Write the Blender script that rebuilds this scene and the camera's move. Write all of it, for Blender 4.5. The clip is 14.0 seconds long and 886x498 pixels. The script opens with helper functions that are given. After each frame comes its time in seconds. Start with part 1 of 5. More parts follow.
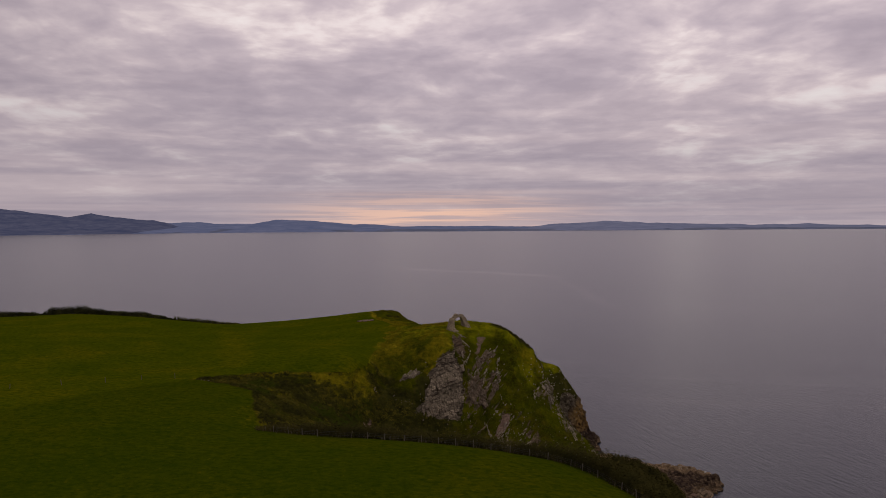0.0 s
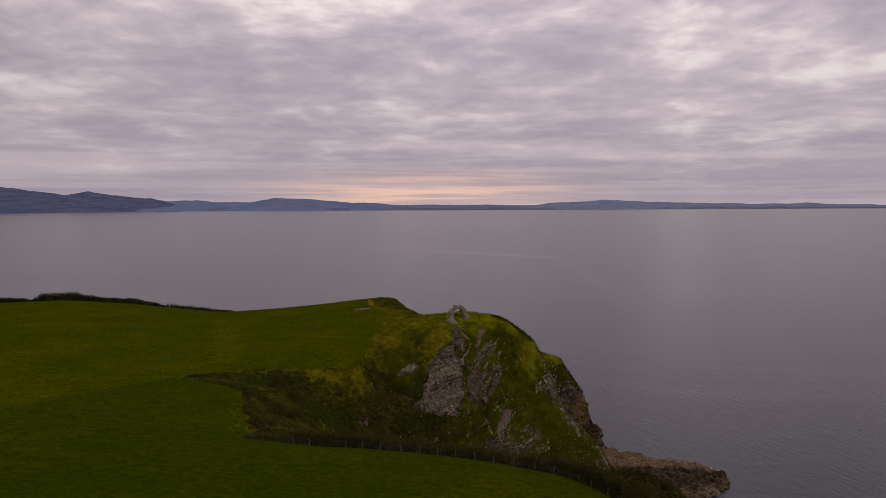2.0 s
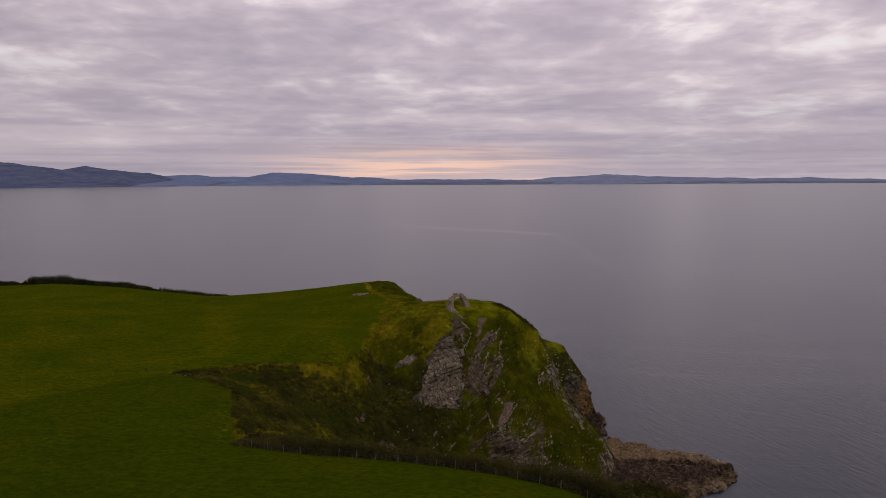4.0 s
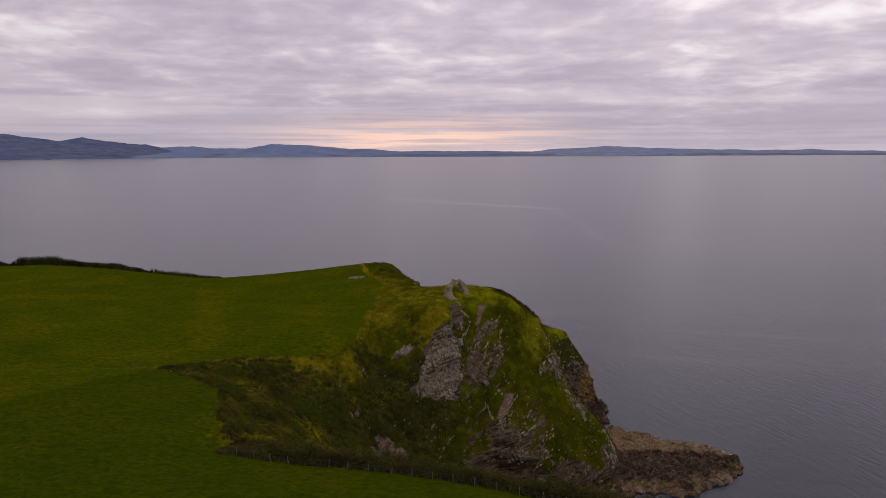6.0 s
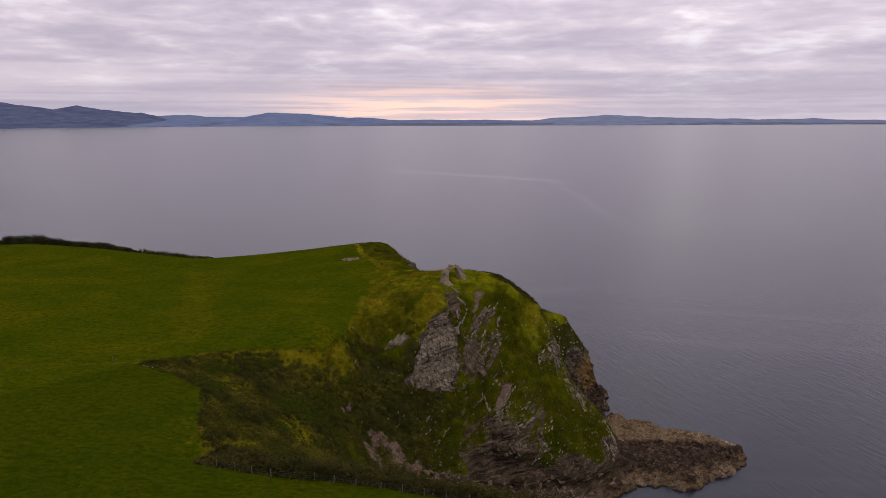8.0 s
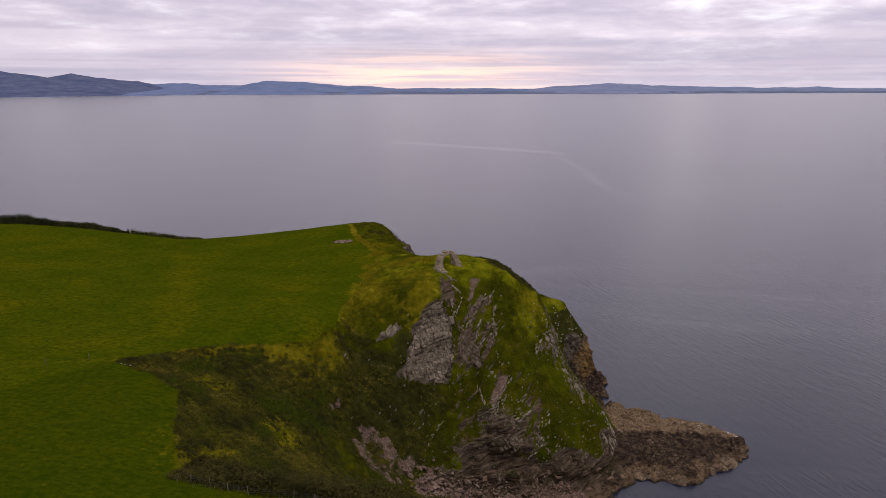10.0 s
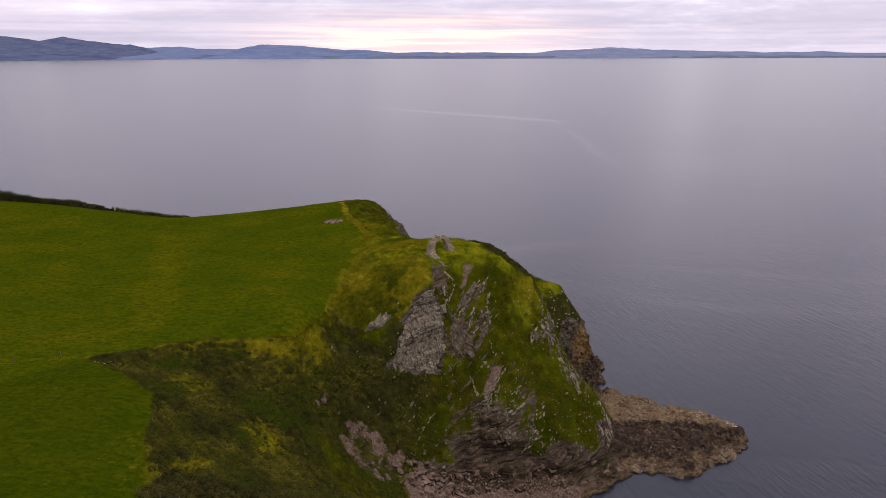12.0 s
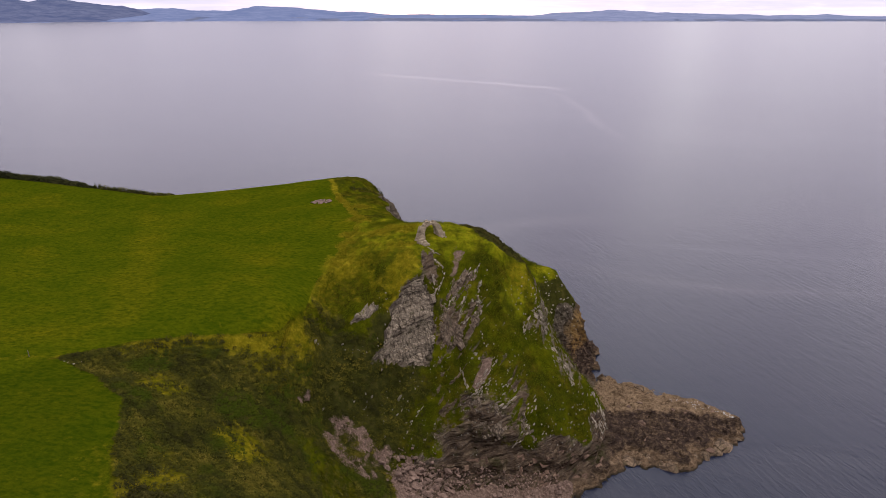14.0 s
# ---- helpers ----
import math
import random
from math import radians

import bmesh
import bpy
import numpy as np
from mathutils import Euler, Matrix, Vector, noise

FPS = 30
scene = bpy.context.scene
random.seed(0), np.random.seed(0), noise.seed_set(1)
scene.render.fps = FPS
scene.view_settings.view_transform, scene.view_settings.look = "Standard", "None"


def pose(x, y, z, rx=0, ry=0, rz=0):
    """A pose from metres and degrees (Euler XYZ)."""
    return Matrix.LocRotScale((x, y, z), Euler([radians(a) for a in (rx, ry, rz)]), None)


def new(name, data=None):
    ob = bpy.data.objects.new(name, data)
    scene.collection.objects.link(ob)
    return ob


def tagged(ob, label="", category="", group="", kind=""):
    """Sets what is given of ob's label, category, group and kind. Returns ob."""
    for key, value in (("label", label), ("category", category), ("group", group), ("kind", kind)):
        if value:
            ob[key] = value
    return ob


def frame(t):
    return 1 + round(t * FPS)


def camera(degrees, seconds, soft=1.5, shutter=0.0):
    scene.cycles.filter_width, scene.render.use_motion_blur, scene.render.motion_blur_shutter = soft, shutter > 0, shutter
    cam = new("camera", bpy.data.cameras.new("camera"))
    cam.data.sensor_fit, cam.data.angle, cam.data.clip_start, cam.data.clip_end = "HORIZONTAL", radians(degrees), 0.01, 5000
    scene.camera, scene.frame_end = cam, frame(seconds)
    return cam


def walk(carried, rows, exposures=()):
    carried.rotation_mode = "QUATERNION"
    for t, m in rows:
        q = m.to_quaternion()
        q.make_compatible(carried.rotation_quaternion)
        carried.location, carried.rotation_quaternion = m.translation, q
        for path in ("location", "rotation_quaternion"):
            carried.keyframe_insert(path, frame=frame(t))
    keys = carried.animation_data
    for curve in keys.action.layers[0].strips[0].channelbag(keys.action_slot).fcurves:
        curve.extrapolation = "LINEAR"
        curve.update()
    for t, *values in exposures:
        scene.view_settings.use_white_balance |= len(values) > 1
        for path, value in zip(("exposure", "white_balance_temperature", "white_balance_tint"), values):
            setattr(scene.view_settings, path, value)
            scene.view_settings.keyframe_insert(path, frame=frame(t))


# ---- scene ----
cam = camera(68.2, 14.0, soft=0.8)
METRES, EYE, TILT, LEAN, TURN = 66.0, 89.5, -2.8, 0.3, 0.0
ROWS = [
    (0.0, 0.0, 0.0, 0.0, 0.0, 0.0, -0.0),
    (0.5, -0.0002, 0.0318, 0.014, -0.01, -0.28, -0.03),
    (1.0, -0.0008, 0.0638, 0.028, -0.04, -0.79, -0.04),
    (1.5, -0.0009, 0.0963, 0.0416, -0.05, -1.33, -0.07),
    (2.0, -0.0019, 0.1278, 0.0559, -0.09, -1.9, -0.11),
    (2.5, -0.0025, 0.1623, 0.0684, -0.1, -2.45, -0.1),
    (3.0, -0.0028, 0.1941, 0.0829, -0.12, -3.02, -0.11),
    (5.5, 0.0044, 0.3589, 0.1502, -0.15, -5.96, -0.08),
    (6.0, 0.0061, 0.3913, 0.1643, -0.16, -6.63, -0.12),
    (6.5, 0.0088, 0.4246, 0.1776, -0.18, -7.31, -0.13),
    (7.0, 0.0118, 0.4585, 0.1913, -0.21, -7.98, -0.15),
    (7.5, 0.0157, 0.4914, 0.2053, -0.23, -8.65, -0.17),
    (8.0, 0.0204, 0.5234, 0.2191, -0.24, -9.32, -0.18),
    (10.5, 0.0536, 0.6872, 0.285, -0.25, -12.72, -0.19),
    (11.0, 0.0604, 0.7203, 0.2985, -0.29, -13.47, -0.2),
    (11.5, 0.0672, 0.7526, 0.312, -0.32, -14.21, -0.23),
    (12.0, 0.0756, 0.7847, 0.3259, -0.34, -14.96, -0.25),
    (12.5, 0.0837, 0.817, 0.3395, -0.37, -15.72, -0.28),
    (13.0, 0.0921, 0.8493, 0.353, -0.41, -16.48, -0.32),
    (13.5, 0.101, 0.8815, 0.3666, -0.44, -17.24, -0.36),
    (14.0, 0.1108, 0.913, 0.3803, -0.46, -17.98, -0.38),
]
EXPOSURES = [(0.0, -0.17, 6800, 12), (3.0, -0.06, 6650, 11), (6.5, 0.28, 6420, 10), (11.0, 0.80, 6220, 8.5), (12.5, 1.02, 6190, 8), (14.0, 1.27, 6160, 8)]
walk(cam, [(t, pose(0, 0, EYE, TILT, LEAN, TURN) @ pose(METRES * x, METRES * y, METRES * z, 90 + pitch, roll, yaw)) for t, x, y, z, yaw, pitch, roll in ROWS],
     exposures=EXPOSURES)


# ---- short ways to write nodes ----
class Graph:
    """A few short ways to write nodes."""

    def __init__(self, tree):
        self.tree = tree
        tree.nodes.clear()

    def link(self, a, b):
        self.tree.links.new(a, b)

    def put(self, socket, value):
        if isinstance(value, bpy.types.NodeSocket):
            self.link(value, socket)
        elif isinstance(value, (tuple, list)) and socket.type == "RGBA" and len(value) == 3:
            socket.default_value = (*value, 1.0)
        else:
            socket.default_value = value

    def add(self, kind, operation=None, **sockets):
        node = self.tree.nodes.new(kind)
        if operation:
            node.operation = operation
        for key, value in sockets.items():
            if key == "Vector_001":
                self.put(node.inputs[1], value)
            else:
                self.put(node.inputs[key.replace("_", " ")], value)
        return node

    def math(self, operation, a, b=0.0, c=0.0):
        node = self.tree.nodes.new("ShaderNodeMath")
        node.operation = operation
        for socket, value in zip(node.inputs, (a, b, c)):
            self.put(socket, value)
        return node.outputs[0]

    def range(self, value, a, b, c, d):
        node = self.tree.nodes.new("ShaderNodeMapRange")
        for socket, v in zip(node.inputs, (value, a, b, c, d)):
            self.put(socket, v)
        return node.outputs[0]

    def noise(self, vector, scale, detail=4, rough=0.55, distortion=0.0):
        node = self.add("ShaderNodeTexNoise", Vector=vector, Scale=scale, Detail=detail, Roughness=rough, Distortion=distortion)
        return node.outputs["Fac"]

    def ramp(self, value, stops):
        node = self.tree.nodes.new("ShaderNodeValToRGB")
        items = node.color_ramp.elements
        while len(items) < len(stops):
            items.new(0.5)
        for item, (at, colour) in zip(items, stops):
            item.position, item.color = at, (*colour, 1.0)
        self.put(node.inputs[0], value)
        return node.outputs[0]

    def blend(self, factor, a, b):
        node = self.tree.nodes.new("ShaderNodeMix")
        node.data_type = "RGBA"
        self.put(node.inputs[0], factor)
        self.put(node.inputs[6], a)
        self.put(node.inputs[7], b)
        return node.outputs[2]

    def attribute(self, name):
        node = self.tree.nodes.new("ShaderNodeAttribute")
        node.attribute_name = name
        return node.outputs["Fac"]

    def place(self, sx=1.0, sy=1.0, sz=1.0, turn=(0, 0, 0)):
        at = self.add("ShaderNodeTexCoord").outputs["Object"]
        if any(turn):
            at = self.add("ShaderNodeMapping", Vector=at, Rotation=tuple(radians(a) for a in turn)).outputs[0]
        return self.add("ShaderNodeMapping", Vector=at, Scale=(sx, sy, sz)).outputs[0]

    def bump(self, height, strength, distance):
        return self.add("ShaderNodeBump", Height=height, Strength=strength, Distance=distance).outputs[0]

    def surface(self, **sockets):
        shader = self.add("ShaderNodeBsdfPrincipled", **sockets)
        out = self.add("ShaderNodeOutputMaterial")
        self.link(shader.outputs[0], out.inputs["Surface"])
        return shader


def material(name):
    m = bpy.data.materials.new(name)
    m.use_nodes = True
    return m, Graph(m.node_tree)


# ---- world, sun and exposure ----
def sky_world():
    """Dusk under a broken layer of cloud: a warm gap low over the far shore, mauve-grey cloud above."""
    world = bpy.data.worlds.new("dusk_sky")
    world.use_nodes = True
    g = Graph(world.node_tree)
    direction = g.add("ShaderNodeTexCoord").outputs["Generated"]
    sep = g.add("ShaderNodeSeparateXYZ", Vector=direction)
    # the far shore lies below eye level, so the layer is carried a little under the level line
    up = g.math("MAXIMUM", g.math("ADD", sep.outputs["Z"], 0.028), 0.0)
    down = g.math("ADD", up, 0.125)
    px = g.math("DIVIDE", sep.outputs["X"], down)
    py = g.math("DIVIDE", sep.outputs["Y"], down)
    plane = g.add("ShaderNodeCombineXYZ", X=px, Y=py, Z=0.0).outputs[0]
    sway = g.add("ShaderNodeTexNoise", Vector=plane, Scale=1.1, Detail=3.0).outputs["Color"]
    plane = g.add("ShaderNodeVectorMath", operation="ADD", Vector=plane,
                  Vector_001=g.add("ShaderNodeVectorMath", operation="SCALE", Vector=sway, Scale=0.35).outputs[0]).outputs[0]
    big = g.noise(plane, 0.75, 3, 0.5)
    mid = g.noise(plane, 2.7, 4, 0.50)
    curl = g.noise(plane, 8.0, 4, 0.55)
    mix = g.math("ADD", g.math("MULTIPLY", big, 0.38), g.math("ADD", g.math("MULTIPLY", mid, 0.44), g.math("MULTIPLY", curl, 0.18)))
    # more breaks high up and on the side of the hidden sun
    side = g.range(px, -2.0, 2.0, -0.008, 0.010)
    mix = g.math("ADD", mix, g.math("ADD", side, g.range(up, 0.10, 0.32, -0.012, 0.016)))
    body = g.ramp(mix, [(0.40, (0.290, 0.252, 0.300)), (0.465, (0.345, 0.300, 0.346)), (0.525, (0.425, 0.370, 0.408)),
                        (0.568, (0.520, 0.460, 0.482)), (0.605, (0.635, 0.58, 0.59)), (0.65, (0.78, 0.735, 0.725))])
    # higher up the layer lets more light through
    high = g.math("MULTIPLY", g.math("MULTIPLY_ADD", up, 0.10, 0.965), g.range(up, 0.33, 0.78, 1.0, 0.62))
    # and it is lighter on the side of the hidden sun, darker behind
    toward = g.add("ShaderNodeVectorMath", operation="DOT_PRODUCT", Vector=direction, Vector_001=tuple(Vector((0.30, 0.90, 0.32)).normalized())).outputs["Value"]
    high = g.math("MULTIPLY", high, g.math("ADD", g.range(toward, -0.6, 0.75, 0.76, 0.94), g.range(toward, 0.60, 0.95, 0.0, 0.20)))
    cloud = g.add("ShaderNodeVectorMath", operation="SCALE", Vector=body, Scale=high).outputs[0]
    # the layer thins towards the horizon and shows bands of clear evening sky
    wave = g.math("ADD", g.math("MULTIPLY", up, 105.0), g.math("MULTIPLY", g.noise(g.add("ShaderNodeCombineXYZ", X=sep.outputs["X"], Y=0.0, Z=1.0).outputs[0], 2.4, 1, 0.4), 1.6))
    bands = g.noise(g.add("ShaderNodeCombineXYZ", X=g.math("MULTIPLY", sep.outputs["X"], 3.4), Y=wave, Z=3.0).outputs[0], 1.0, 6, 0.62, 0.2)
    glow_dir = Vector((-0.02, 1.0, 0.015)).normalized()
    facing = g.add("ShaderNodeVectorMath", operation="DOT_PRODUCT", Vector=direction, Vector_001=tuple(glow_dir)).outputs["Value"]
    near_sun = g.range(facing, 0.945, 1.0, 0.0, 1.0)
    near_sun = g.math("POWER", near_sun, 2.0)
    low = g.range(up, 0.034, 0.072, 1.0, 0.0)
    gap = g.math("MULTIPLY", g.range(bands, 0.45, 0.58, 0.0, 1.0), low)
    clear = g.blend(near_sun, (0.40, 0.335, 0.36), (0.63, 0.415, 0.33))
    strata = g.noise(g.add("ShaderNodeCombineXYZ", X=g.math("MULTIPLY", sep.outputs["X"], 1.5), Y=g.math("MULTIPLY", up, 34.0), Z=7.0).outputs[0], 1.0, 4, 0.52, 0.3)
    veil = g.ramp(strata, [(0.36, (0.228, 0.203, 0.251)), (0.50, (0.275, 0.241, 0.285)), (0.62, (0.362, 0.313, 0.345))])
    haze = g.math("MULTIPLY", g.range(up, 0.05, 0.28, 1.0, 0.0), 0.86)
    low_cloud = g.blend(g.math("MAXIMUM", haze, g.math("MULTIPLY", low, 0.85)), cloud, veil)
    lit = g.blend(g.math("MULTIPLY", gap, g.math("MULTIPLY_ADD", near_sun, 0.62, 0.32)), low_cloud, clear)
    warm = g.blend(g.math("MULTIPLY", near_sun, g.math("MULTIPLY", low, 0.26)), lit, (0.66, 0.43, 0.34))
    nishita = g.add("ShaderNodeTexSky")
    nishita.sky_type, nishita.sun_disc = "NISHITA", False
    nishita.sun_elevation, nishita.sun_rotation = radians(SUN_HEIGHT), radians(SUN_AZIMUTH)
    # clear sky shows only where the layer is thin
    thin = g.math("MULTIPLY", g.range(mix, 0.58, 0.70, 0.0, 0.35), g.range(up, 0.05, 0.2, 0.0, 1.0))
    back = g.add("ShaderNodeBackground", Color=warm, Strength=CLOUD_LIGHT)
    above = g.add("ShaderNodeBackground", Color=nishita.outputs[0], Strength=0.06)
    total = g.add("ShaderNodeMixShader")
    g.link(thin, total.inputs[0])
    g.link(back.outputs[0], total.inputs[1])
    g.link(above.outputs[0], total.inputs[2])
    out = g.add("ShaderNodeOutputWorld")
    g.link(total.outputs[0], out.inputs["Surface"])
    scene.world = world


SUN_HEIGHT, SUN_AZIMUTH, CLOUD_LIGHT = 76.0, 140.0, 1.42
sky_world()
lamp = bpy.data.lights.new("sun", "SUN")
lamp.energy, lamp.angle, lamp.color = 0.76, radians(35), (1.0, 0.93, 0.84)
sun = new("sun", lamp)
sun.matrix_world = pose(0, 0, 0, 90 - SUN_HEIGHT, 0, 180 - SUN_AZIMUTH)

# ---- materials ----
def ground_material():
    """Pasture, rough grass, dry grass, scrub floor, rock, and broken stone, laid where the ground carries them."""
    m, g = material("coastal_ground")
    at = g.place()
    coarse, fine, tiny = g.noise(at, 0.045, 5, 0.6), g.noise(at, 0.35, 5, 0.65), g.noise(at, 2.4, 4, 0.7)
    worn = g.noise(g.place(0.03, 0.11, 0.05, (0, 0, 18)), 1.0, 4, 0.6, 0.4)
    tuft = g.noise(g.place(0.75, 1.25, 1.0, (0, 0, 8)), 1.0, 5, 0.72)
    pasture = g.ramp(coarse, [(0.30, (0.0450, 0.0601, 0.0014)), (0.5, (0.0655, 0.0759, 0.0020)), (0.68, (0.0994, 0.0919, 0.0026))])
    pasture = g.blend(g.range(worn, 0.50, 0.78, 0.0, 0.42), pasture, (0.1001, 0.0924, 0.0030))
    pasture = g.blend(g.math("MULTIPLY", g.attribute("worn"), 0.55), pasture, (0.1072, 0.0977, 0.0030))
    pasture = g.blend(g.range(tuft, 0.40, 0.66, 0.0, 0.85), pasture, (0.0223, 0.0401, 0.0011))
    broad = g.noise(at, 0.10, 4, 0.55, 0.4)
    mark = g.noise(g.place(0.42, 0.95, 1.0, (0, 0, -6)), 1.0, 3, 0.55)
    pasture = g.blend(g.range(mark, 0.56, 0.68, 0.0, 0.55), pasture, (0.018, 0.036, 0.0012))
    ragged = g.noise(g.place(0.22, 0.55, 1.0, (0, 0, 10)), 1.0, 4, 0.6)
    pasture = g.blend(g.range(ragged, 0.52, 0.66, 0.0, 0.35), pasture, (0.026, 0.046, 0.0014))
    # Same grass as the far pasture; its dimmer light is put into the colour.
    pasture = g.blend(g.math("MULTIPLY", g.attribute("near_dim"), 0.55), pasture, g.ramp(tuft, [(0.30, (0.034, 0.050, 0.0014)), (0.62, (0.018, 0.032, 0.0010))]))
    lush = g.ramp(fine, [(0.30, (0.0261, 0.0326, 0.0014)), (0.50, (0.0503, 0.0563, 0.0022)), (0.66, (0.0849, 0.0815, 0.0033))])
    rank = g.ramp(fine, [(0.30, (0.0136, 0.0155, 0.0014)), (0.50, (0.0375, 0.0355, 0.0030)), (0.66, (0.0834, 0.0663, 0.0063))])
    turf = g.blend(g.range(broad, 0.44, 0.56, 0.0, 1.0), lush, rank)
    # Top turf is yellower; its brighter light is also put into the colour.
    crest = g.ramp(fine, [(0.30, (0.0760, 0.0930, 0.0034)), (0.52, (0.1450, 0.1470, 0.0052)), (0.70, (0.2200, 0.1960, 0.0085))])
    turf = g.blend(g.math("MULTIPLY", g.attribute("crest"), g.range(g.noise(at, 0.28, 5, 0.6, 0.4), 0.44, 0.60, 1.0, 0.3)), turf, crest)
    tussock = g.noise(at, 0.9, 5, 0.7)
    turf = g.blend(g.range(tussock, 0.50, 0.70, 0.0, 0.5), turf, (0.105, 0.102, 0.0046))
    turf = g.blend(g.range(g.noise(at, 0.16, 5, 0.62, 0.3), 0.48, 0.60, 0.0, 0.68), turf, (0.028, 0.034, 0.0030))
    turf = g.add("ShaderNodeVectorMath", operation="MULTIPLY", Vector=turf, Vector_001=(0.99, 1.0, 0.90)).outputs[0]
    turf = g.blend(g.range(tiny, 0.52, 0.70, 0.0, 0.5), turf, (0.014, 0.018, 0.0018))
    gold = g.ramp(fine, [(0.30, (0.0700, 0.0720, 0.0030)), (0.52, (0.1560, 0.1270, 0.0058)), (0.70, (0.2500, 0.1940, 0.0120))])
    gold = g.blend(g.range(tussock, 0.50, 0.64, 0.0, 0.6), gold, (0.046, 0.052, 0.0036))
    scrub = g.ramp(fine, [(0.30, (0.0144, 0.0151, 0.0040)), (0.55, (0.0360, 0.0360, 0.0079)), (0.75, (0.0662, 0.0576, 0.0145))])
    # rock: bedded, with pale veins and lichen
    beds = g.noise(g.place(0.22, 0.22, 1.7, (0, 15, 0)), 1.0, 5, 0.65, 0.4)
    blocks = g.noise(g.place(0.9, 0.9, 0.9), 1.0, 6, 0.7)
    rock = g.ramp(beds, [(0.34, (0.0331, 0.0259, 0.0198)), (0.46, (0.1213, 0.0952, 0.0727)), (0.56, (0.1985, 0.1610, 0.1211)), (0.68, (0.3308, 0.2835, 0.2036))])
    rock = g.blend(g.math("MULTIPLY", g.attribute("brown"), 0.75), rock, g.ramp(beds, [(0.34, (0.0291, 0.0196, 0.0127)), (0.5, (0.0984, 0.0641, 0.0411)), (0.68, (0.2054, 0.1420, 0.0896))]))
    rock = g.blend(g.range(blocks, 0.48, 0.72, 0.0, 0.75), rock, (0.062, 0.052, 0.050))
    rock = g.blend(g.range(g.noise(at, 0.22, 5, 0.6), 0.52, 0.66, 0.0, 0.7), rock, (0.052, 0.054, 0.018))
    tan = g.ramp(blocks, [(0.30, (0.066, 0.044, 0.028)), (0.48, (0.190, 0.128, 0.078)), (0.62, (0.290, 0.202, 0.126)), (0.78, (0.400, 0.310, 0.210))])
    shelves = g.noise(g.place(0.12, 0.5, 1.1, (0, 12, 20)), 1.0, 5, 0.65, 0.5)
    tan = g.blend(g.math("MULTIPLY", g.range(shelves, 0.46, 0.62, 0.0, 0.7), g.math("MULTIPLY_ADD", g.attribute("top"), -0.7, 1.0)), tan, (0.0540, 0.0389, 0.0286))
    height = g.add("ShaderNodeSeparateXYZ", Vector=at).outputs["Z"]
    band = g.math("ADD", height, g.math("MULTIPLY", g.math("SUBTRACT", fine, 0.5), 3.0))
    dark_lichen = g.math("MULTIPLY", g.range(band, 1.7, 2.4, 0.0, 1.0), g.math("SUBTRACT", 1.0, g.attribute("top")))
    tan = g.blend(g.math("MULTIPLY", dark_lichen, g.range(blocks, 0.42, 0.64, 0.92, 0.42)), tan, (0.040, 0.028, 0.025))
    tan = g.blend(g.range(height, 0.15, 0.6, 0.85, 0.0), tan, (0.026, 0.024, 0.018))
    tan = g.blend(g.math("MULTIPLY", g.attribute("top"), g.range(blocks, 0.38, 0.58, 0.05, 0.75)), tan, g.ramp(tiny, [(0.35, (0.190, 0.128, 0.076)), (0.62, (0.375, 0.268, 0.163))]))
    rock = g.blend(g.math("MULTIPLY", g.attribute("crag"), 0.7), rock, g.ramp(blocks, [(0.34, (0.024, 0.019, 0.015)), (0.48, (0.095, 0.076, 0.056)), (0.62, (0.22, 0.18, 0.13))]))
    rock = g.blend(g.attribute("shore"), rock, tan)
    rock = g.blend(g.math("MULTIPLY", g.attribute("ochre"), g.range(blocks, 0.38, 0.54, 0.1, 0.9)), rock, (0.285, 0.172, 0.060))
    stone = g.ramp(g.noise(at, 1.5, 6, 0.75), [(0.30, (0.0636, 0.0414, 0.0319)), (0.52, (0.1497, 0.1025, 0.0794)), (0.75, (0.2695, 0.1944, 0.1505))])

    def edge(name, spread=0.55, soft=0.10):
        broken = g.math("MULTIPLY", g.math("SUBTRACT", g.noise(at, 0.8, 5, 0.7), 0.5), spread * 2)
        return g.range(g.math("ADD", g.attribute(name), broken), 0.5 - soft, 0.5 + soft, 0.0, 1.0)

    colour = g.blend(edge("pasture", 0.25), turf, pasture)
    colour = g.blend(edge("scrub", 0.6, 0.16), colour, scrub)
    colour = g.blend(edge("gold", 0.85, 0.34), colour, gold)
    colour = g.blend(edge("stone"), colour, stone)
    bare = edge("rock", 0.6)
    colour = g.blend(bare, colour, rock)
    grassy = g.bump(g.math("ADD", g.math("MULTIPLY", tuft, 0.8), g.math("ADD", g.math("MULTIPLY", tiny, 0.7), g.math("MULTIPLY", fine, 1.2))), 0.62, 0.7)
    craggy = g.add("ShaderNodeBump", Height=g.math("ADD", g.math("MULTIPLY", beds, 1.2), blocks), Strength=1.0, Distance=1.3, Normal=grassy).outputs[0]
    normal = g.add("ShaderNodeMix")
    normal.data_type = "VECTOR"
    g.put(normal.inputs[0], bare)
    g.put(normal.inputs[4], grassy)
    g.put(normal.inputs[5], craggy)
    g.surface(Base_Color=colour, Roughness=0.95, Normal=normal.outputs[1], Specular_IOR_Level=0.0)
    return m


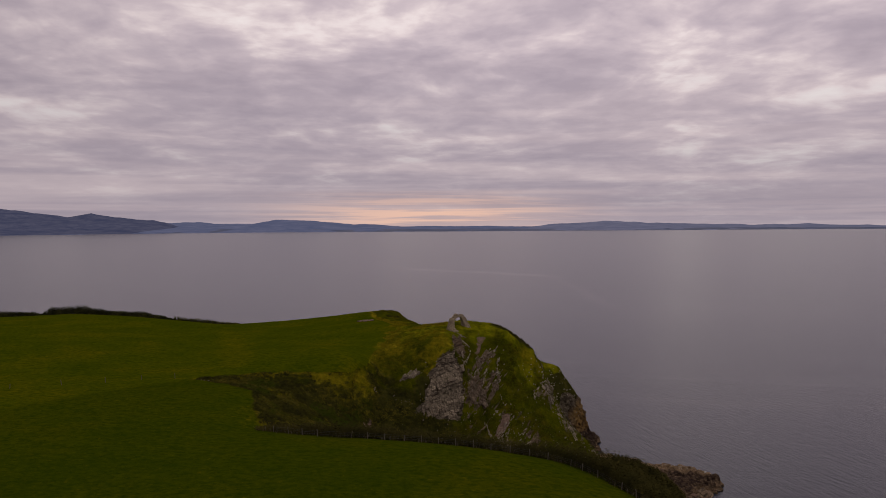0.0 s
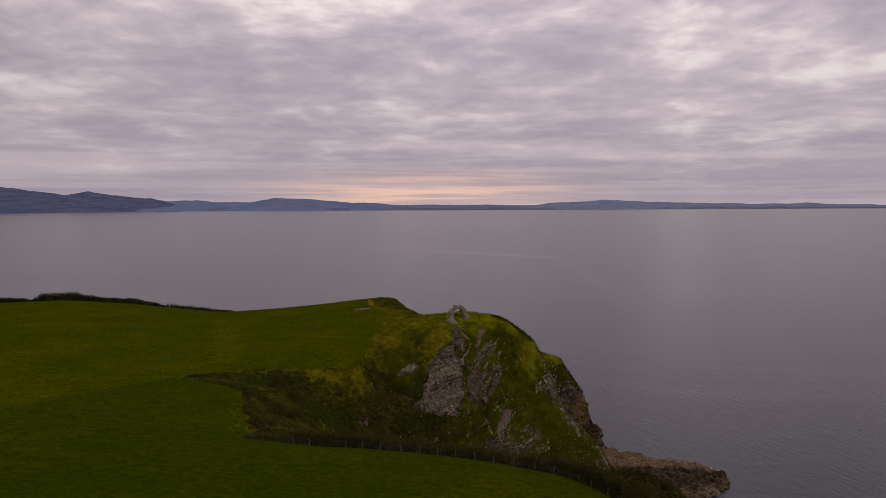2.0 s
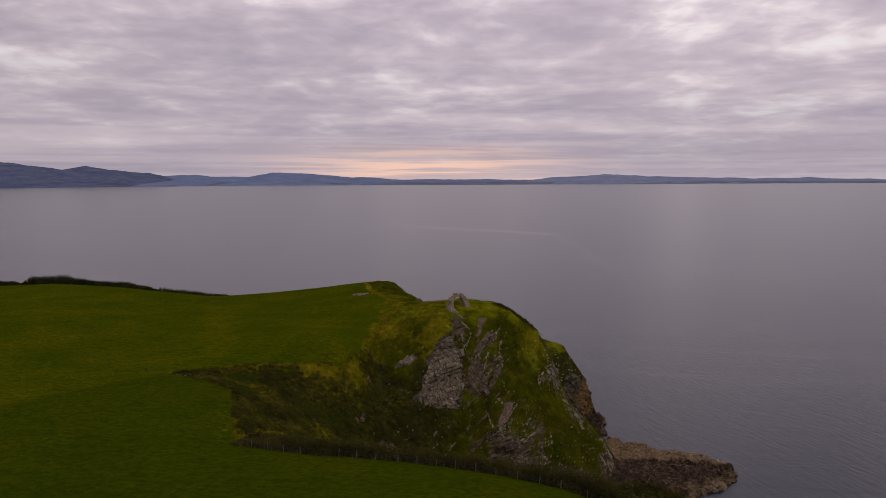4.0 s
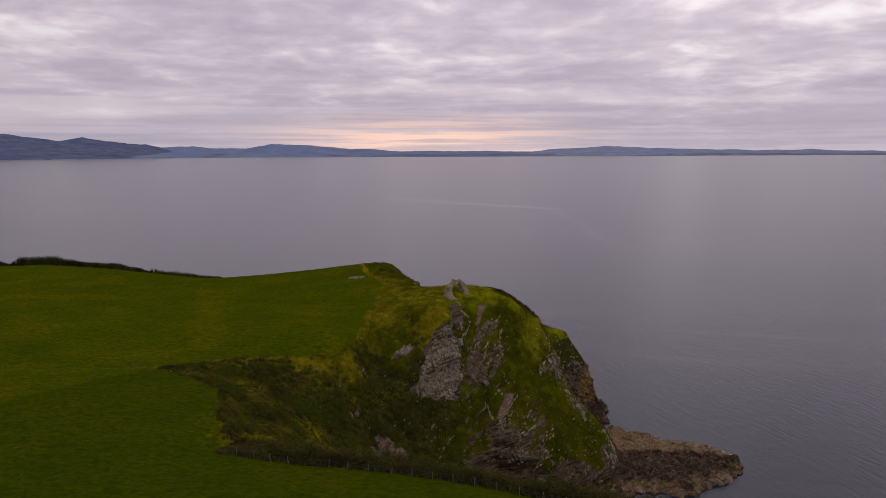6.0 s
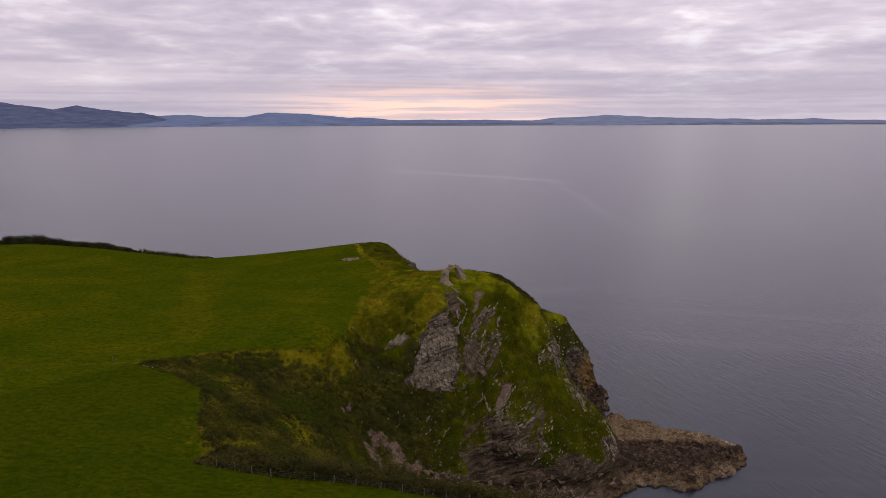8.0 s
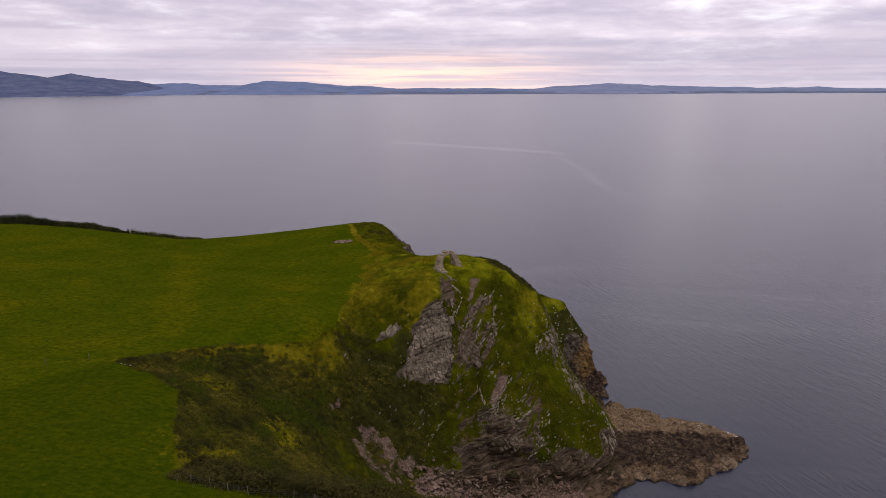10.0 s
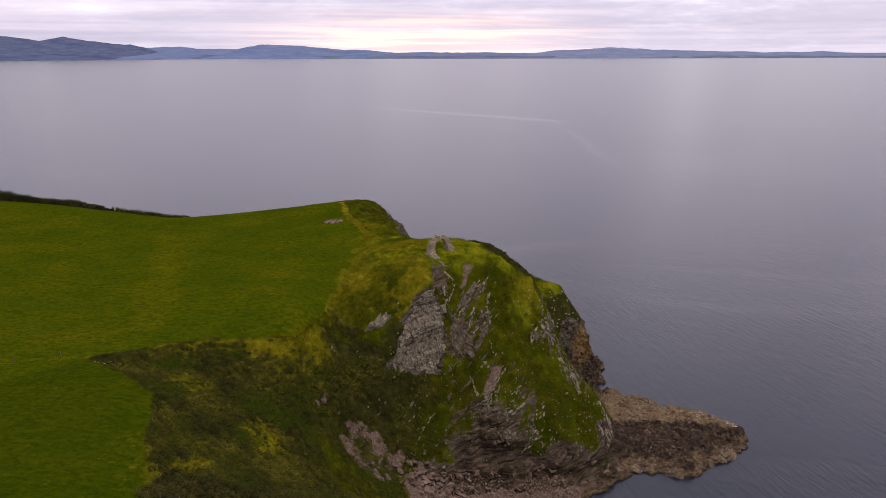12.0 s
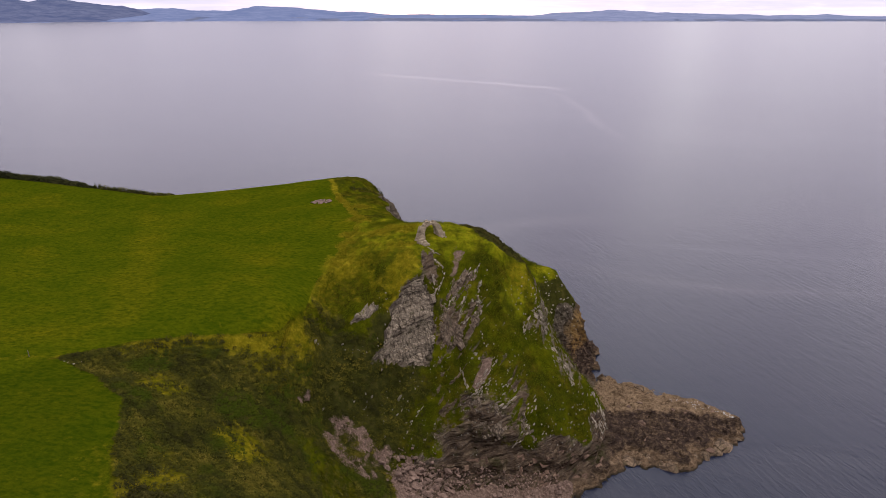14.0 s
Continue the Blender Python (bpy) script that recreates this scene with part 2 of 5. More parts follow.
def water_material():
    m, g = material("sea_water")
    swell = g.noise(g.place(0.11, 0.030, 1.0, (0, 0, -16)), 1.0, 4, 0.55, 0.3)
    chop = g.noise(g.place(0.58, 0.12, 1.0, (0, 0, -14)), 1.0, 4, 0.6, 0.5)
    fleck = g.noise(g.place(1.9, 0.8, 1.0, (0, 0, -25)), 1.0, 3, 0.6, 0.2)
    slick = g.noise(g.place(0.0012, 0.011, 1.0, (0, 0, 9)), 1.0, 5, 0.6, 1.6)
    calm = g.range(slick, 0.50, 0.66, 1.0, 0.62)
    line = g.math("ABSOLUTE", g.math("SUBTRACT", g.noise(g.place(0.0016, 0.0048, 1.0, (0, 0, 14)), 1.0, 3, 0.5, 0.8), 0.5))
    where = g.range(g.noise(g.place(0.0035, 0.0035, 1.0), 1.0, 2, 0.5), 0.46, 0.62, 0.0, 1.0)
    drift = g.math("MULTIPLY", g.range(line, 0.0, 0.022, 1.0, 0.0), where)
    # one long pale line far out, bending towards the headland
    at = g.add("ShaderNodeSeparateXYZ", Vector=g.place())
    bend = g.noise(g.place(0.006, 0.006, 1.0), 1.0, 3, 0.6)
    off = g.math("ABSOLUTE", g.math("ADD", g.math("MULTIPLY_ADD", at.outputs["X"], 0.70, -1118.0), g.math("MULTIPLY_ADD", bend, 50.0, at.outputs["Y"])))
    reach = g.math("MULTIPLY", g.range(at.outputs["X"], -130.0, -60.0, 0.0, 1.0), g.range(at.outputs["X"], 165.0, 185.0, 1.0, 0.0))
    far_line = g.math("MULTIPLY", g.range(off, 3.0, 20.0, 0.9, 0.0), reach)
    off = g.math("ABSOLUTE", g.math("ADD", at.outputs["X"], g.math("MULTIPLY_ADD", bend, 40.0, -185.0)))
    reach = g.math("MULTIPLY", g.range(at.outputs["Y"], 600.0, 680.0, 0.0, 1.0), g.range(at.outputs["Y"], 900.0, 960.0, 1.0, 0.0))
    far_line = g.math("MAXIMUM", far_line, g.math("MULTIPLY", g.range(off, 1.0, 9.0, 0.34, 0.0), reach))
    drift = g.math("MAXIMUM", g.math("MULTIPLY", drift, 0.25), far_line)
    calm = g.math("MULTIPLY", calm, g.math("SUBTRACT", 1.0, g.math("MULTIPLY", drift, 0.6)))
    height = g.math("MULTIPLY", g.math("ADD", g.math("MULTIPLY", swell, 0.35), g.math("ADD", g.math("MULTIPLY", chop, 1.55), g.math("MULTIPLY", fleck, 0.55))), calm)
    bump = g.bump(height, 0.18, 1.0)
    # the base colour is paler along the drift lines
    sea_colour = g.blend(g.math("MULTIPLY", drift, 0.62), (0.006, 0.010, 0.026), (0.16, 0.145, 0.155))
    g.surface(Base_Color=sea_colour, Roughness=0.22, IOR=1.38, Normal=bump)
    return m


def stone_material(name, dark, mid, pale, lichen=(0.34, 0.32, 0.26), scale=1.3):
    m, g = material(name)
    at = g.place()
    shade = g.add("ShaderNodeObjectInfo").outputs["Random"]
    shift = g.add("ShaderNodeVectorMath", operation="ADD", Vector=at,
                  Vector_001=g.add("ShaderNodeCombineXYZ", X=g.math("MULTIPLY", shade, 37.0), Y=0.0, Z=0.0).outputs[0]).outputs[0]
    grain, spot = g.noise(shift, scale, 6, 0.7), g.noise(shift, scale * 3.1, 4, 0.7)
    colour = g.ramp(grain, [(0.30, dark), (0.52, mid), (0.72, pale)])
    colour = g.blend(g.range(spot, 0.56, 0.70, 0.0, 0.55), colour, lichen)
    value = g.math("MULTIPLY_ADD", shade, 0.40, 0.78)
    colour = g.add("ShaderNodeVectorMath", operation="SCALE", Vector=colour, Scale=value).outputs[0]
    g.surface(Base_Color=colour, Roughness=0.9, Specular_IOR_Level=0.2, Normal=g.bump(grain, 0.7, 0.25))
    return m


def bed_material(name, tilt, dark, mid, pale, close=1.0):
    """Rock in thin beds: banded along the bedding, cracked across it, blotched with lichen and rust."""
    m, g = material(name)
    at = g.place()
    island = g.add("ShaderNodeObjectInfo").outputs["Random"]
    along = g.noise(g.place(0.45 * close, 0.45 * close, 1.7 * close, (0, tilt, 0)), 1.0, 5, 0.62, 0.3)
    across = g.noise(g.place(2.2 * close, 0.5 * close, 0.35 * close, (0, tilt, 0)), 1.0, 5, 0.65, 0.3)
    blotch, speck = g.noise(at, 0.33 * close, 5, 0.62), g.noise(at, 3.2 * close, 5, 0.72)
    colour = g.ramp(g.math("ADD", g.math("MULTIPLY", along, 0.42), g.math("MULTIPLY", speck, 0.58)), [(0.33, dark), (0.48, mid), (0.62, pale)])
    colour = g.blend(g.range(across, 0.58, 0.66, 0.0, 0.5), colour, dark)
    cells = g.add("ShaderNodeTexVoronoi", Vector=g.place(0.62 * close, 0.62 * close, 1.25 * close, (0, tilt, 0)), Scale=1.0)
    cells.feature = "DISTANCE_TO_EDGE"
    colour = g.blend(g.range(cells.outputs["Distance"], 0.0, 0.07, 0.85, 0.0), colour, tuple(0.45 * c for c in dark))
    colour = g.blend(g.range(blotch, 0.50, 0.64, 0.0, 0.6), colour, tuple(0.55 * a + 0.25 * b for a, b in zip(mid, pale)))
    colour = g.blend(g.range(g.noise(at, 0.6 * close, 5, 0.7), 0.57, 0.68, 0.0, 0.6), colour, (0.045, 0.048, 0.014))
    colour = g.add("ShaderNodeVectorMath", operation="SCALE", Vector=colour, Scale=g.math("MULTIPLY_ADD", island, 0.42, 0.80)).outputs[0]
    g.surface(Base_Color=colour, Roughness=0.92, Specular_IOR_Level=0.2, Normal=g.bump(g.math("ADD", along, speck), 0.8, 0.2 / close))
    return m


def leaf_material(name, stops, fresh=None):
    """Leaves in drifts: broad patches, streaks down the slope, and a little change from leaf to leaf."""
    m, g = material(name)
    island = g.add("ShaderNodeNewGeometry").outputs["Random Per Island"]
    patch = g.noise(g.place(), 0.11, 3, 0.55)
    drift = g.noise(g.place(0.16, 0.85, 0.3, (0, 0, 38)), 1.0, 4, 0.6, 0.3)
    clump = g.noise(g.place(), 0.55, 3, 0.6)
    mixed = g.math("ADD", g.math("MULTIPLY", island, 0.07), g.math("ADD", g.math("MULTIPLY", patch, 0.38), g.math("ADD", g.math("MULTIPLY", drift, 0.30), g.math("MULTIPLY", clump, 0.25))))
    colour = g.ramp(mixed, stops)
    if fresh:
        colour = g.blend(g.range(g.noise(g.place(), 0.07, 3, 0.6, 0.4), 0.54, 0.64, 0.0, 0.8), colour, fresh)
    g.surface(Base_Color=colour, Roughness=0.95, Specular_IOR_Level=0.0)
    return m


def hill_material(name, near, far, haze_glow):
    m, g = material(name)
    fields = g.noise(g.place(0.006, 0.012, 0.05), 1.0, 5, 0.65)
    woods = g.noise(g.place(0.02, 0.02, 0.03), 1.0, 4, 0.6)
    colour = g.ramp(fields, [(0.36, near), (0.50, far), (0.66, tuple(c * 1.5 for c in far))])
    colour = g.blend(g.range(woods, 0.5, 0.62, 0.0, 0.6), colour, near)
    # Haze over the bay is painted in: bluish slope colours and an added glow.
    g.surface(Base_Color=colour, Roughness=1.0, Specular_IOR_Level=0.0, Emission_Color=haze_glow, Emission_Strength=1.0)
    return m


def timber_material():
    m, g = material("weathered_timber")
    grain = g.noise(g.place(9, 9, 1.2), 1.0, 5, 0.6)
    g.surface(Base_Color=g.ramp(grain, [(0.3, (0.07, 0.058, 0.042)), (0.7, (0.19, 0.165, 0.125))]), Roughness=0.9)
    return m


def wire_material():
    m, g = material("galvanised_wire")
    g.surface(Base_Color=(0.10, 0.10, 0.10), Roughness=0.7, Metallic=0.3)
    return m


GROUND, WATER, TIMBER, WIRE = ground_material(), water_material(), timber_material(), wire_material()
BROWN_STONE = stone_material("brown_bedded_rock", (0.0355, 0.0218, 0.0156), (0.1130, 0.0697, 0.0489), (0.2503, 0.1665, 0.1156), (0.3875, 0.2867, 0.1889), 0.9)
GREY_STONE = stone_material("grey_bedded_rock", (0.0391, 0.0290, 0.0234), (0.1318, 0.1040, 0.0837), (0.2626, 0.2150, 0.1692), (0.3193, 0.2800, 0.2115), 0.9)
SLAB_ROCK = bed_material("grey_slab_beds", -15, (0.054, 0.042, 0.031), (0.156, 0.124, 0.090), (0.325, 0.270, 0.202))
RIB_ROCK = bed_material("brown_rib_beds", -52, (0.040, 0.028, 0.019), (0.104, 0.075, 0.052), (0.215, 0.166, 0.120))
RIB_PALE = stone_material("weathered_pale_rib", (0.085, 0.068, 0.052), (0.225, 0.186, 0.145), (0.385, 0.335, 0.265), (0.42, 0.37, 0.28), 1.1)
LOW_BEDS = bed_material("weathered_low_beds", -26, (0.0428, 0.0314, 0.0242), (0.1250, 0.0952, 0.0694), (0.2410, 0.1913, 0.1373))
PINK_STONE = stone_material("pinkish_beach_stone", (0.0592, 0.0377, 0.0300), (0.1736, 0.1156, 0.0909), (0.3084, 0.2150, 0.1702), (0.3214, 0.2517, 0.1959))
TAN_STONE = bed_material("tan_shore_rock", -58, (0.036, 0.025, 0.017), (0.125, 0.086, 0.054), (0.240, 0.172, 0.110), 3.2)
PALE_STONE = stone_material("lichened_pale_stone", (0.130, 0.112, 0.084), (0.270, 0.236, 0.184), (0.430, 0.390, 0.315))
WHITE_STONE = stone_material("whitened_stone", (0.36, 0.35, 0.33), (0.55, 0.54, 0.52), (0.72, 0.71, 0.69), (0.66, 0.65, 0.62))
RUIN_STONE = stone_material("ruin_rubble_stone", (0.130, 0.102, 0.070), (0.300, 0.242, 0.168), (0.470, 0.392, 0.275), (0.430, 0.365, 0.240), 2.0)
SCRUB_LEAF = leaf_material("scrub_leaves", [(0.40, (0.0250, 0.0240, 0.0082)), (0.47, (0.0400, 0.0395, 0.0088)), (0.53, (0.0630, 0.0600, 0.0090)), (0.60, (0.1150, 0.0930, 0.0150))], (0.040, 0.056, 0.0050))
FAR_LEAF = leaf_material("thorn_leaves", [(0.40, (0.0158, 0.0180, 0.0072)), (0.50, (0.0346, 0.0367, 0.0137)), (0.60, (0.0634, 0.0612, 0.0216))])
OLIVE_LEAF = leaf_material("olive_bush_leaves", [(0.40, (0.022, 0.024, 0.007)), (0.50, (0.052, 0.052, 0.013)), (0.60, (0.100, 0.090, 0.020))])
HEDGE_LEAF = leaf_material("hedge_leaves", [(0.40, (0.0180, 0.0175, 0.0060)), (0.50, (0.0350, 0.0320, 0.0095)), (0.60, (0.0620, 0.0530, 0.0145))])
DRY_GRASS = leaf_material("dry_grass_blades", [(0.25, (0.1193, 0.1074, 0.0052)), (0.5, (0.1790, 0.1492, 0.0079)), (0.8, (0.2486, 0.1989, 0.0159))])
GREEN_GRASS = leaf_material("green_grass_blades", [(0.25, (0.0380, 0.0490, 0.0031)), (0.5, (0.0820, 0.0940, 0.0046)), (0.8, (0.1480, 0.1471, 0.0090))])


# ---- numbers for the ground ----
def lattice(ix, iy, iz):
    h = (ix * 374761393 + iy * 668265263 + iz * 2147483647) & 0xFFFFFFFF
    h = ((h ^ (h >> 13)) * 1274126177) & 0xFFFFFFFF
    return ((h ^ (h >> 16)) & 0xFFFF) / 65535.0


def value_noise(x, y, z):
    x, y, z = np.broadcast_arrays(np.asarray(x, float), np.asarray(y, float), np.asarray(z, float))
    fx, fy, fz = np.floor(x), np.floor(y), np.floor(z)
    ix, iy, iz = fx.astype(np.int64), fy.astype(np.int64), fz.astype(np.int64)
    u, v, w = [(a * a * (3 - 2 * a)) for a in (x - fx, y - fy, z - fz)]
    total = np.zeros(x.shape)
    for a in (0, 1):
        for b in (0, 1):
            for c in (0, 1):
                total += lattice(ix + a, iy + b, iz + c) * (u if a else 1 - u) * (v if b else 1 - v) * (w if c else 1 - w)
    return total * 2 - 1


def fbm(x, y, z, octaves=4, gain=0.5):
    total, size = 0.0, 1.0
    for k in range(octaves):
        total = total + size * value_noise(x + 17.3 * k, y - 9.1 * k, z + 4.7 * k)
        x, y, z, size = x * 2.03, y * 2.03, z * 2.03, size * gain
    return total


def smooth(a, b, v):
    t = np.clip((v - a) / (b - a), 0, 1)
    return t * t * (3 - 2 * t)


def to_line(px, py, line):
    """Distance from points to a polyline in plan."""
    best = np.full(np.shape(px), 1e9)
    for (ax, ay), (bx, by) in zip(line[:-1], line[1:]):
        dx, dy = bx - ax, by - ay
        t = np.clip(((px - ax) * dx + (py - ay) * dy) / (dx * dx + dy * dy), 0, 1)
        best = np.minimum(best, np.hypot(px - ax - t * dx, py - ay - t * dy))
    return best


def inside(px, py, ring):
    """Signed distance to a closed outline: positive inside."""
    odd = np.zeros(np.shape(px), bool)
    for (ax, ay), (bx, by) in zip(ring, ring[1:] + ring[:1]):
        if ay != by:
            odd ^= ((ay > py) != (by > py)) & (px < (bx - ax) * (py - ay) / (by - ay) + ax)
    away = to_line(px, py, ring + ring[:1])
    return np.where(odd, away, -away)


# Break lines of the land: (x, y, z), the sea at z = 0.
HEDGE_LINE = [(35.5, 96, 44.2), (30, 107.8, 44.3), (25.8, 114.6, 44.4), (21.5, 117.6, 44.6), (11.5, 121.7, 44.9), (-9, 128.4, 45.1), (-22, 131, 45.2), (-38, 135.6, 45.5)]
GULLY_HEAD = [(-38, 135.6, 45.5), (-41.4, 142, 46.5), (-47, 158, 47.3), (-55, 166, 46.9), (-67, 174, 46.3)]
UPPER_BRINK = [(-67, 174, 46.3), (-56, 180, 46.1), (-45, 183.5, 45.9), (-34, 185, 45), (-27, 187, 44.3), (-24, 198, 44.2),
               (-23.5, 212, 44.4), (-22, 224, 44.8), (-20.5, 237, 45.2), (-18, 257, 46)]
BREAK_LINES = [
    HEDGE_LINE, GULLY_HEAD, UPPER_BRINK,
    # pasture
    [(-1500, -1500, 90), (-600, -900, 70), (0, -900, 48)],
    [(-1500, -200, 80), (-600, -300, 60), (-200, -300, 53), (40, -300, 46)],
    [(-1500, 60, 66), (-600, 60, 57), (-260, 60, 51), (-120, 60, 49.2), (-40, 60, 47.8), (20, 70, 46.8)],
    [(-600, 200, 54), (-300, 200, 49), (-160, 190, 47.4), (-90, 184, 46)],
    [(-300, 290, 45), (-190, 270, 44.5), (-140, 250, 44.3)],
    [(-66, 236, 42.6), (-90, 285, 39.8)],
    [(-330, 345, 37.5), (-230, 328, 38.0), (-198, 318, 40.5), (-160, 308, 41), (-100, 298, 38.9), (-70, 305, 38.9), (-48, 310, 40.4), (-33, 312, 42)],
    [(-37, 231, 44.3), (-44, 275, 43.4)],
    # the skyline and the far shore behind it
    [(-1500, 500, 42), (-600, 420, 38), (-330, 372, 35), (-230, 356, 35.2), (-205, 349, 37.2), (-190, 344.5, 38.4), (-160, 335, 38.6), (-105, 318, 37.3), (-75, 329, 36.9),
     (-65, 334, 36), (-53, 335, 37), (-42, 334, 38.8), (-32, 332, 40.8), (-22, 334, 38.8)],
    [(-1500, 620, -4), (-600, 520, -4), (-330, 430, -4), (-230, 405, -4), (-105, 366, -4), (-40, 372, -4), (0, 350, -4)],
    # far headland: its grassy side, rim and foot
    [(-27, 310, 42), (-22, 290, 43.5), (-18, 272, 45)],
    [(-18, 330, 36.5), (-14, 318, 35), (-10, 302, 37.6), (-8, 284, 40), (-8, 268, 44.5)],
    [(-4, 340, -4), (6, 322, -4), (10, 300, -4), (14, 280, -3), (22, 272, -3)],
    # crest of the main headland
    [(-13, 257, 46.5), (-6, 248, 48.4), (2, 240, 50.2), (9, 239, 50.6), (16, 240, 50.1), (21, 241, 48.8)],
    [(-18, 240, 46), (-13, 228, 46), (-5, 225, 47), (3, 228, 48.6), (9, 230, 48.6), (15, 231, 47.4)],
    # front brow of the seaward shoulder
    [(15, 237, 49.9), (19, 234.3, 49.5), (22.2, 231, 48.4), (26.9, 230.6, 44.9), (32.3, 233.6, 39.4), (36, 235.6, 34.2)],
    # its seaward ridge, and the buttress behind
    [(21, 241, 48.8), (28.5, 240, 43.4), (34, 239, 37.7), (37, 235.5, 33.4), (38.9, 231, 28.6), (41.5, 226, 22), (45, 223, 18), (48.6, 218, 14), (51, 213.5, 10.8), (52, 208.5, 7.5), (53.5, 204, 3.5)],
    [(31, 253, 37), (38, 256, 31.5), (45.5, 257.5, 30), (50.3, 255.5, 23.5), (53.8, 253, 14.8), (55.2, 251, 8), (57.5, 249, 2), (59.5, 247, -1)],
    [(36, 247, 30), (41.5, 244, 19), (46, 240, 10), (50.5, 235, 5.5), (54, 230, 4)],
    [(38.4, 238, 28.5), (40.8, 233.4, 22.6), (43.6, 228.2, 16), (47, 225, 11.8), (50.6, 220, 8.6)],
    [(8, 262, 40), (24, 268, 32), (40, 268, 22)],
    [(24, 290, -4), (48, 280, -4), (60, 266, -4), (66, 252, -4)],
    # the open face, from its shoulder down to the beach
    [(-18, 222, 42.5), (-10.4, 206, 40), (-9, 202, 31), (-5, 202, 21.5), (-4.4, 190, 11.7), (0.4, 189.5, 6.6)],
    [(2.8, 218.5, 44.7), (5, 214, 36), (6, 209, 28), (2, 203, 19), (8, 196, 10), (8, 187, 2.8)],
    [(14.7, 229, 46.2), (15.5, 217.5, 36.5), (17.2, 208.5, 25.8), (21.6, 195, 14.5), (20.5, 189, 2.2)],
    [(27, 227.5, 42.2), (32, 218.5, 28.3), (26.4, 204.3, 21.7), (35.9, 199, 15.6), (31.5, 189, 4.0)],
    [(37, 222, 25), (45, 206.5, 14.2), (48.4, 197, 5.0), (49, 193, 0.3)],
    # the gully
    [(-18, 205, 38), (-21, 192, 34), (-18.2, 186, 21.8), (-13.5, 185, 16.2), (-6, 181, 10.5)],
    [(-52, 172, 45.6), (-41, 169, 43.8), (-30, 174, 38.6), (-23.6, 172.4, 31.6), (-15, 174, 21), (-5, 174, 9), (5, 172, 4)],
    [(-38, 156, 44.2), (-27, 154, 38.6), (-16, 158, 27), (-5, 160, 12)],
    [(-31, 141, 43.8), (-15, 142, 38), (0, 139, 36), (14, 132, 35), (25, 126, 37)],
    [(31, 117.5, 44.6), (35, 120.5, 42.6), (40, 122.5, 39), (46, 121.5, 33), (54, 116, 17), (62, 110, -1)],
    [(8, 162, 2.5), (25, 152, 0.6), (42, 138, -0.5), (62, 120, -2), (74, 80, -3), (74, 0, -3), (70, -300, -3), (60, -900, -3)],
    [(44, 80, 44), (46, 0, 44), (46, -300, 44)],
    # beach and shoreline
    [(10, 183, 1.8), (20, 184, 1.3), (32, 186, 0.8), (42, 189.4, 0.4), (48, 192.8, 0.3), (52, 197, 0.6)],
    [(16, 176, 0.5), (34, 178, -0.6), (50, 186, -2), (62, 191, -2.5)],
    # rock platform
    [(54, 218.5, 4.0), (60, 218, 3.8), (68, 218.5, 3.9), (76, 218, 3.8), (84, 216, 3.8), (90.4, 213.6, 3.4)],
    [(56, 226, 2.2), (62, 227, 1.8), (70, 227, 1.8), (78, 225.5, 2.1), (86, 221, 2.3), (91, 217, 2.5)],
    [(55, 214.5, 3.3), (62, 214.2, 2.7), (70, 214.4, 2.5), (78, 214, 2.5), (85, 211.8, 2.6)],
    [(56, 203, 2.1), (62, 202, 1.9), (66, 201.2, 2.0), (70.5, 200, 2.2), (76, 204, 2.1), (80, 205, 2.2), (86, 209, 2.5)],
    [(54.3, 199, 0.3), (60, 198.6, 0.2), (65.6, 197.8, 0.2), (69.8, 196.6, 0.2), (75.4, 200.9, 0.2), (78.6, 201.8, 0.2), (85, 206.6, 0.2), (90.6, 211.6, 0.2), (92, 215.4, 0.1), (90.5, 219.5, -0.1)],
    [(56, 195, -1.6), (62, 194, -1.7), (69.5, 192.8, -1.7), (77, 197, -1.7), (86.5, 203.6, -1.7), (93.5, 209.4, -1.7), (95.4, 214, -1.7)],
    [(91, 222, -0.3), (82, 228, -0.3), (74, 231, -0.2), (69, 235, 0.6), (62, 236.5, 1.4), (57, 238, 0.6)],
    [(68, 188, -4), (80, 190, -4), (96, 200, -4), (102, 215, -4), (96, 232, -4), (76, 238, -4), (66, 242, -4)],
    [(200, -900, -8), (200, 0, -8), (160, 150, -8), (160, 300, -8), (60, 420, -8), (-300, 700, -8), (-1500, 1000, -8)],
]


def sampled(line):
    out = []
    for a, b in zip(line[:-1], line[1:]):
        a, b = np.array(a, float), np.array(b, float)
        long = np.hypot(*(b - a)[:2])
        n = max(1, min(6, int(round(long / 7))))
        out += [a + (b - a) * k / n for k in range(n)]
    return out + [np.array(line[-1], float)]


KNOTS = np.array([p for line in BREAK_LINES for p in sampled(line)])
KNOTS = KNOTS[np.unique(np.round(KNOTS[:, :2], 1), axis=0, return_index=True)[1]]


def solve_land():
    n = len(KNOTS)
    gaps = np.hypot(KNOTS[:, None, 0] - KNOTS[None, :, 0], KNOTS[:, None, 1] - KNOTS[None, :, 1])
    a = np.zeros((n + 3, n + 3))
    a[:n, :n] = -gaps + 0.12 * np.eye(n)
    a[:n, n], a[:n, n + 1:] = 1, KNOTS[:, :2] / 100
    a[n, :n], a[n + 1:, :n] = 1, KNOTS[:, :2].T / 100
    return np.linalg.solve(a, np.append(KNOTS[:, 2], [0, 0, 0]))


LAND = solve_land()


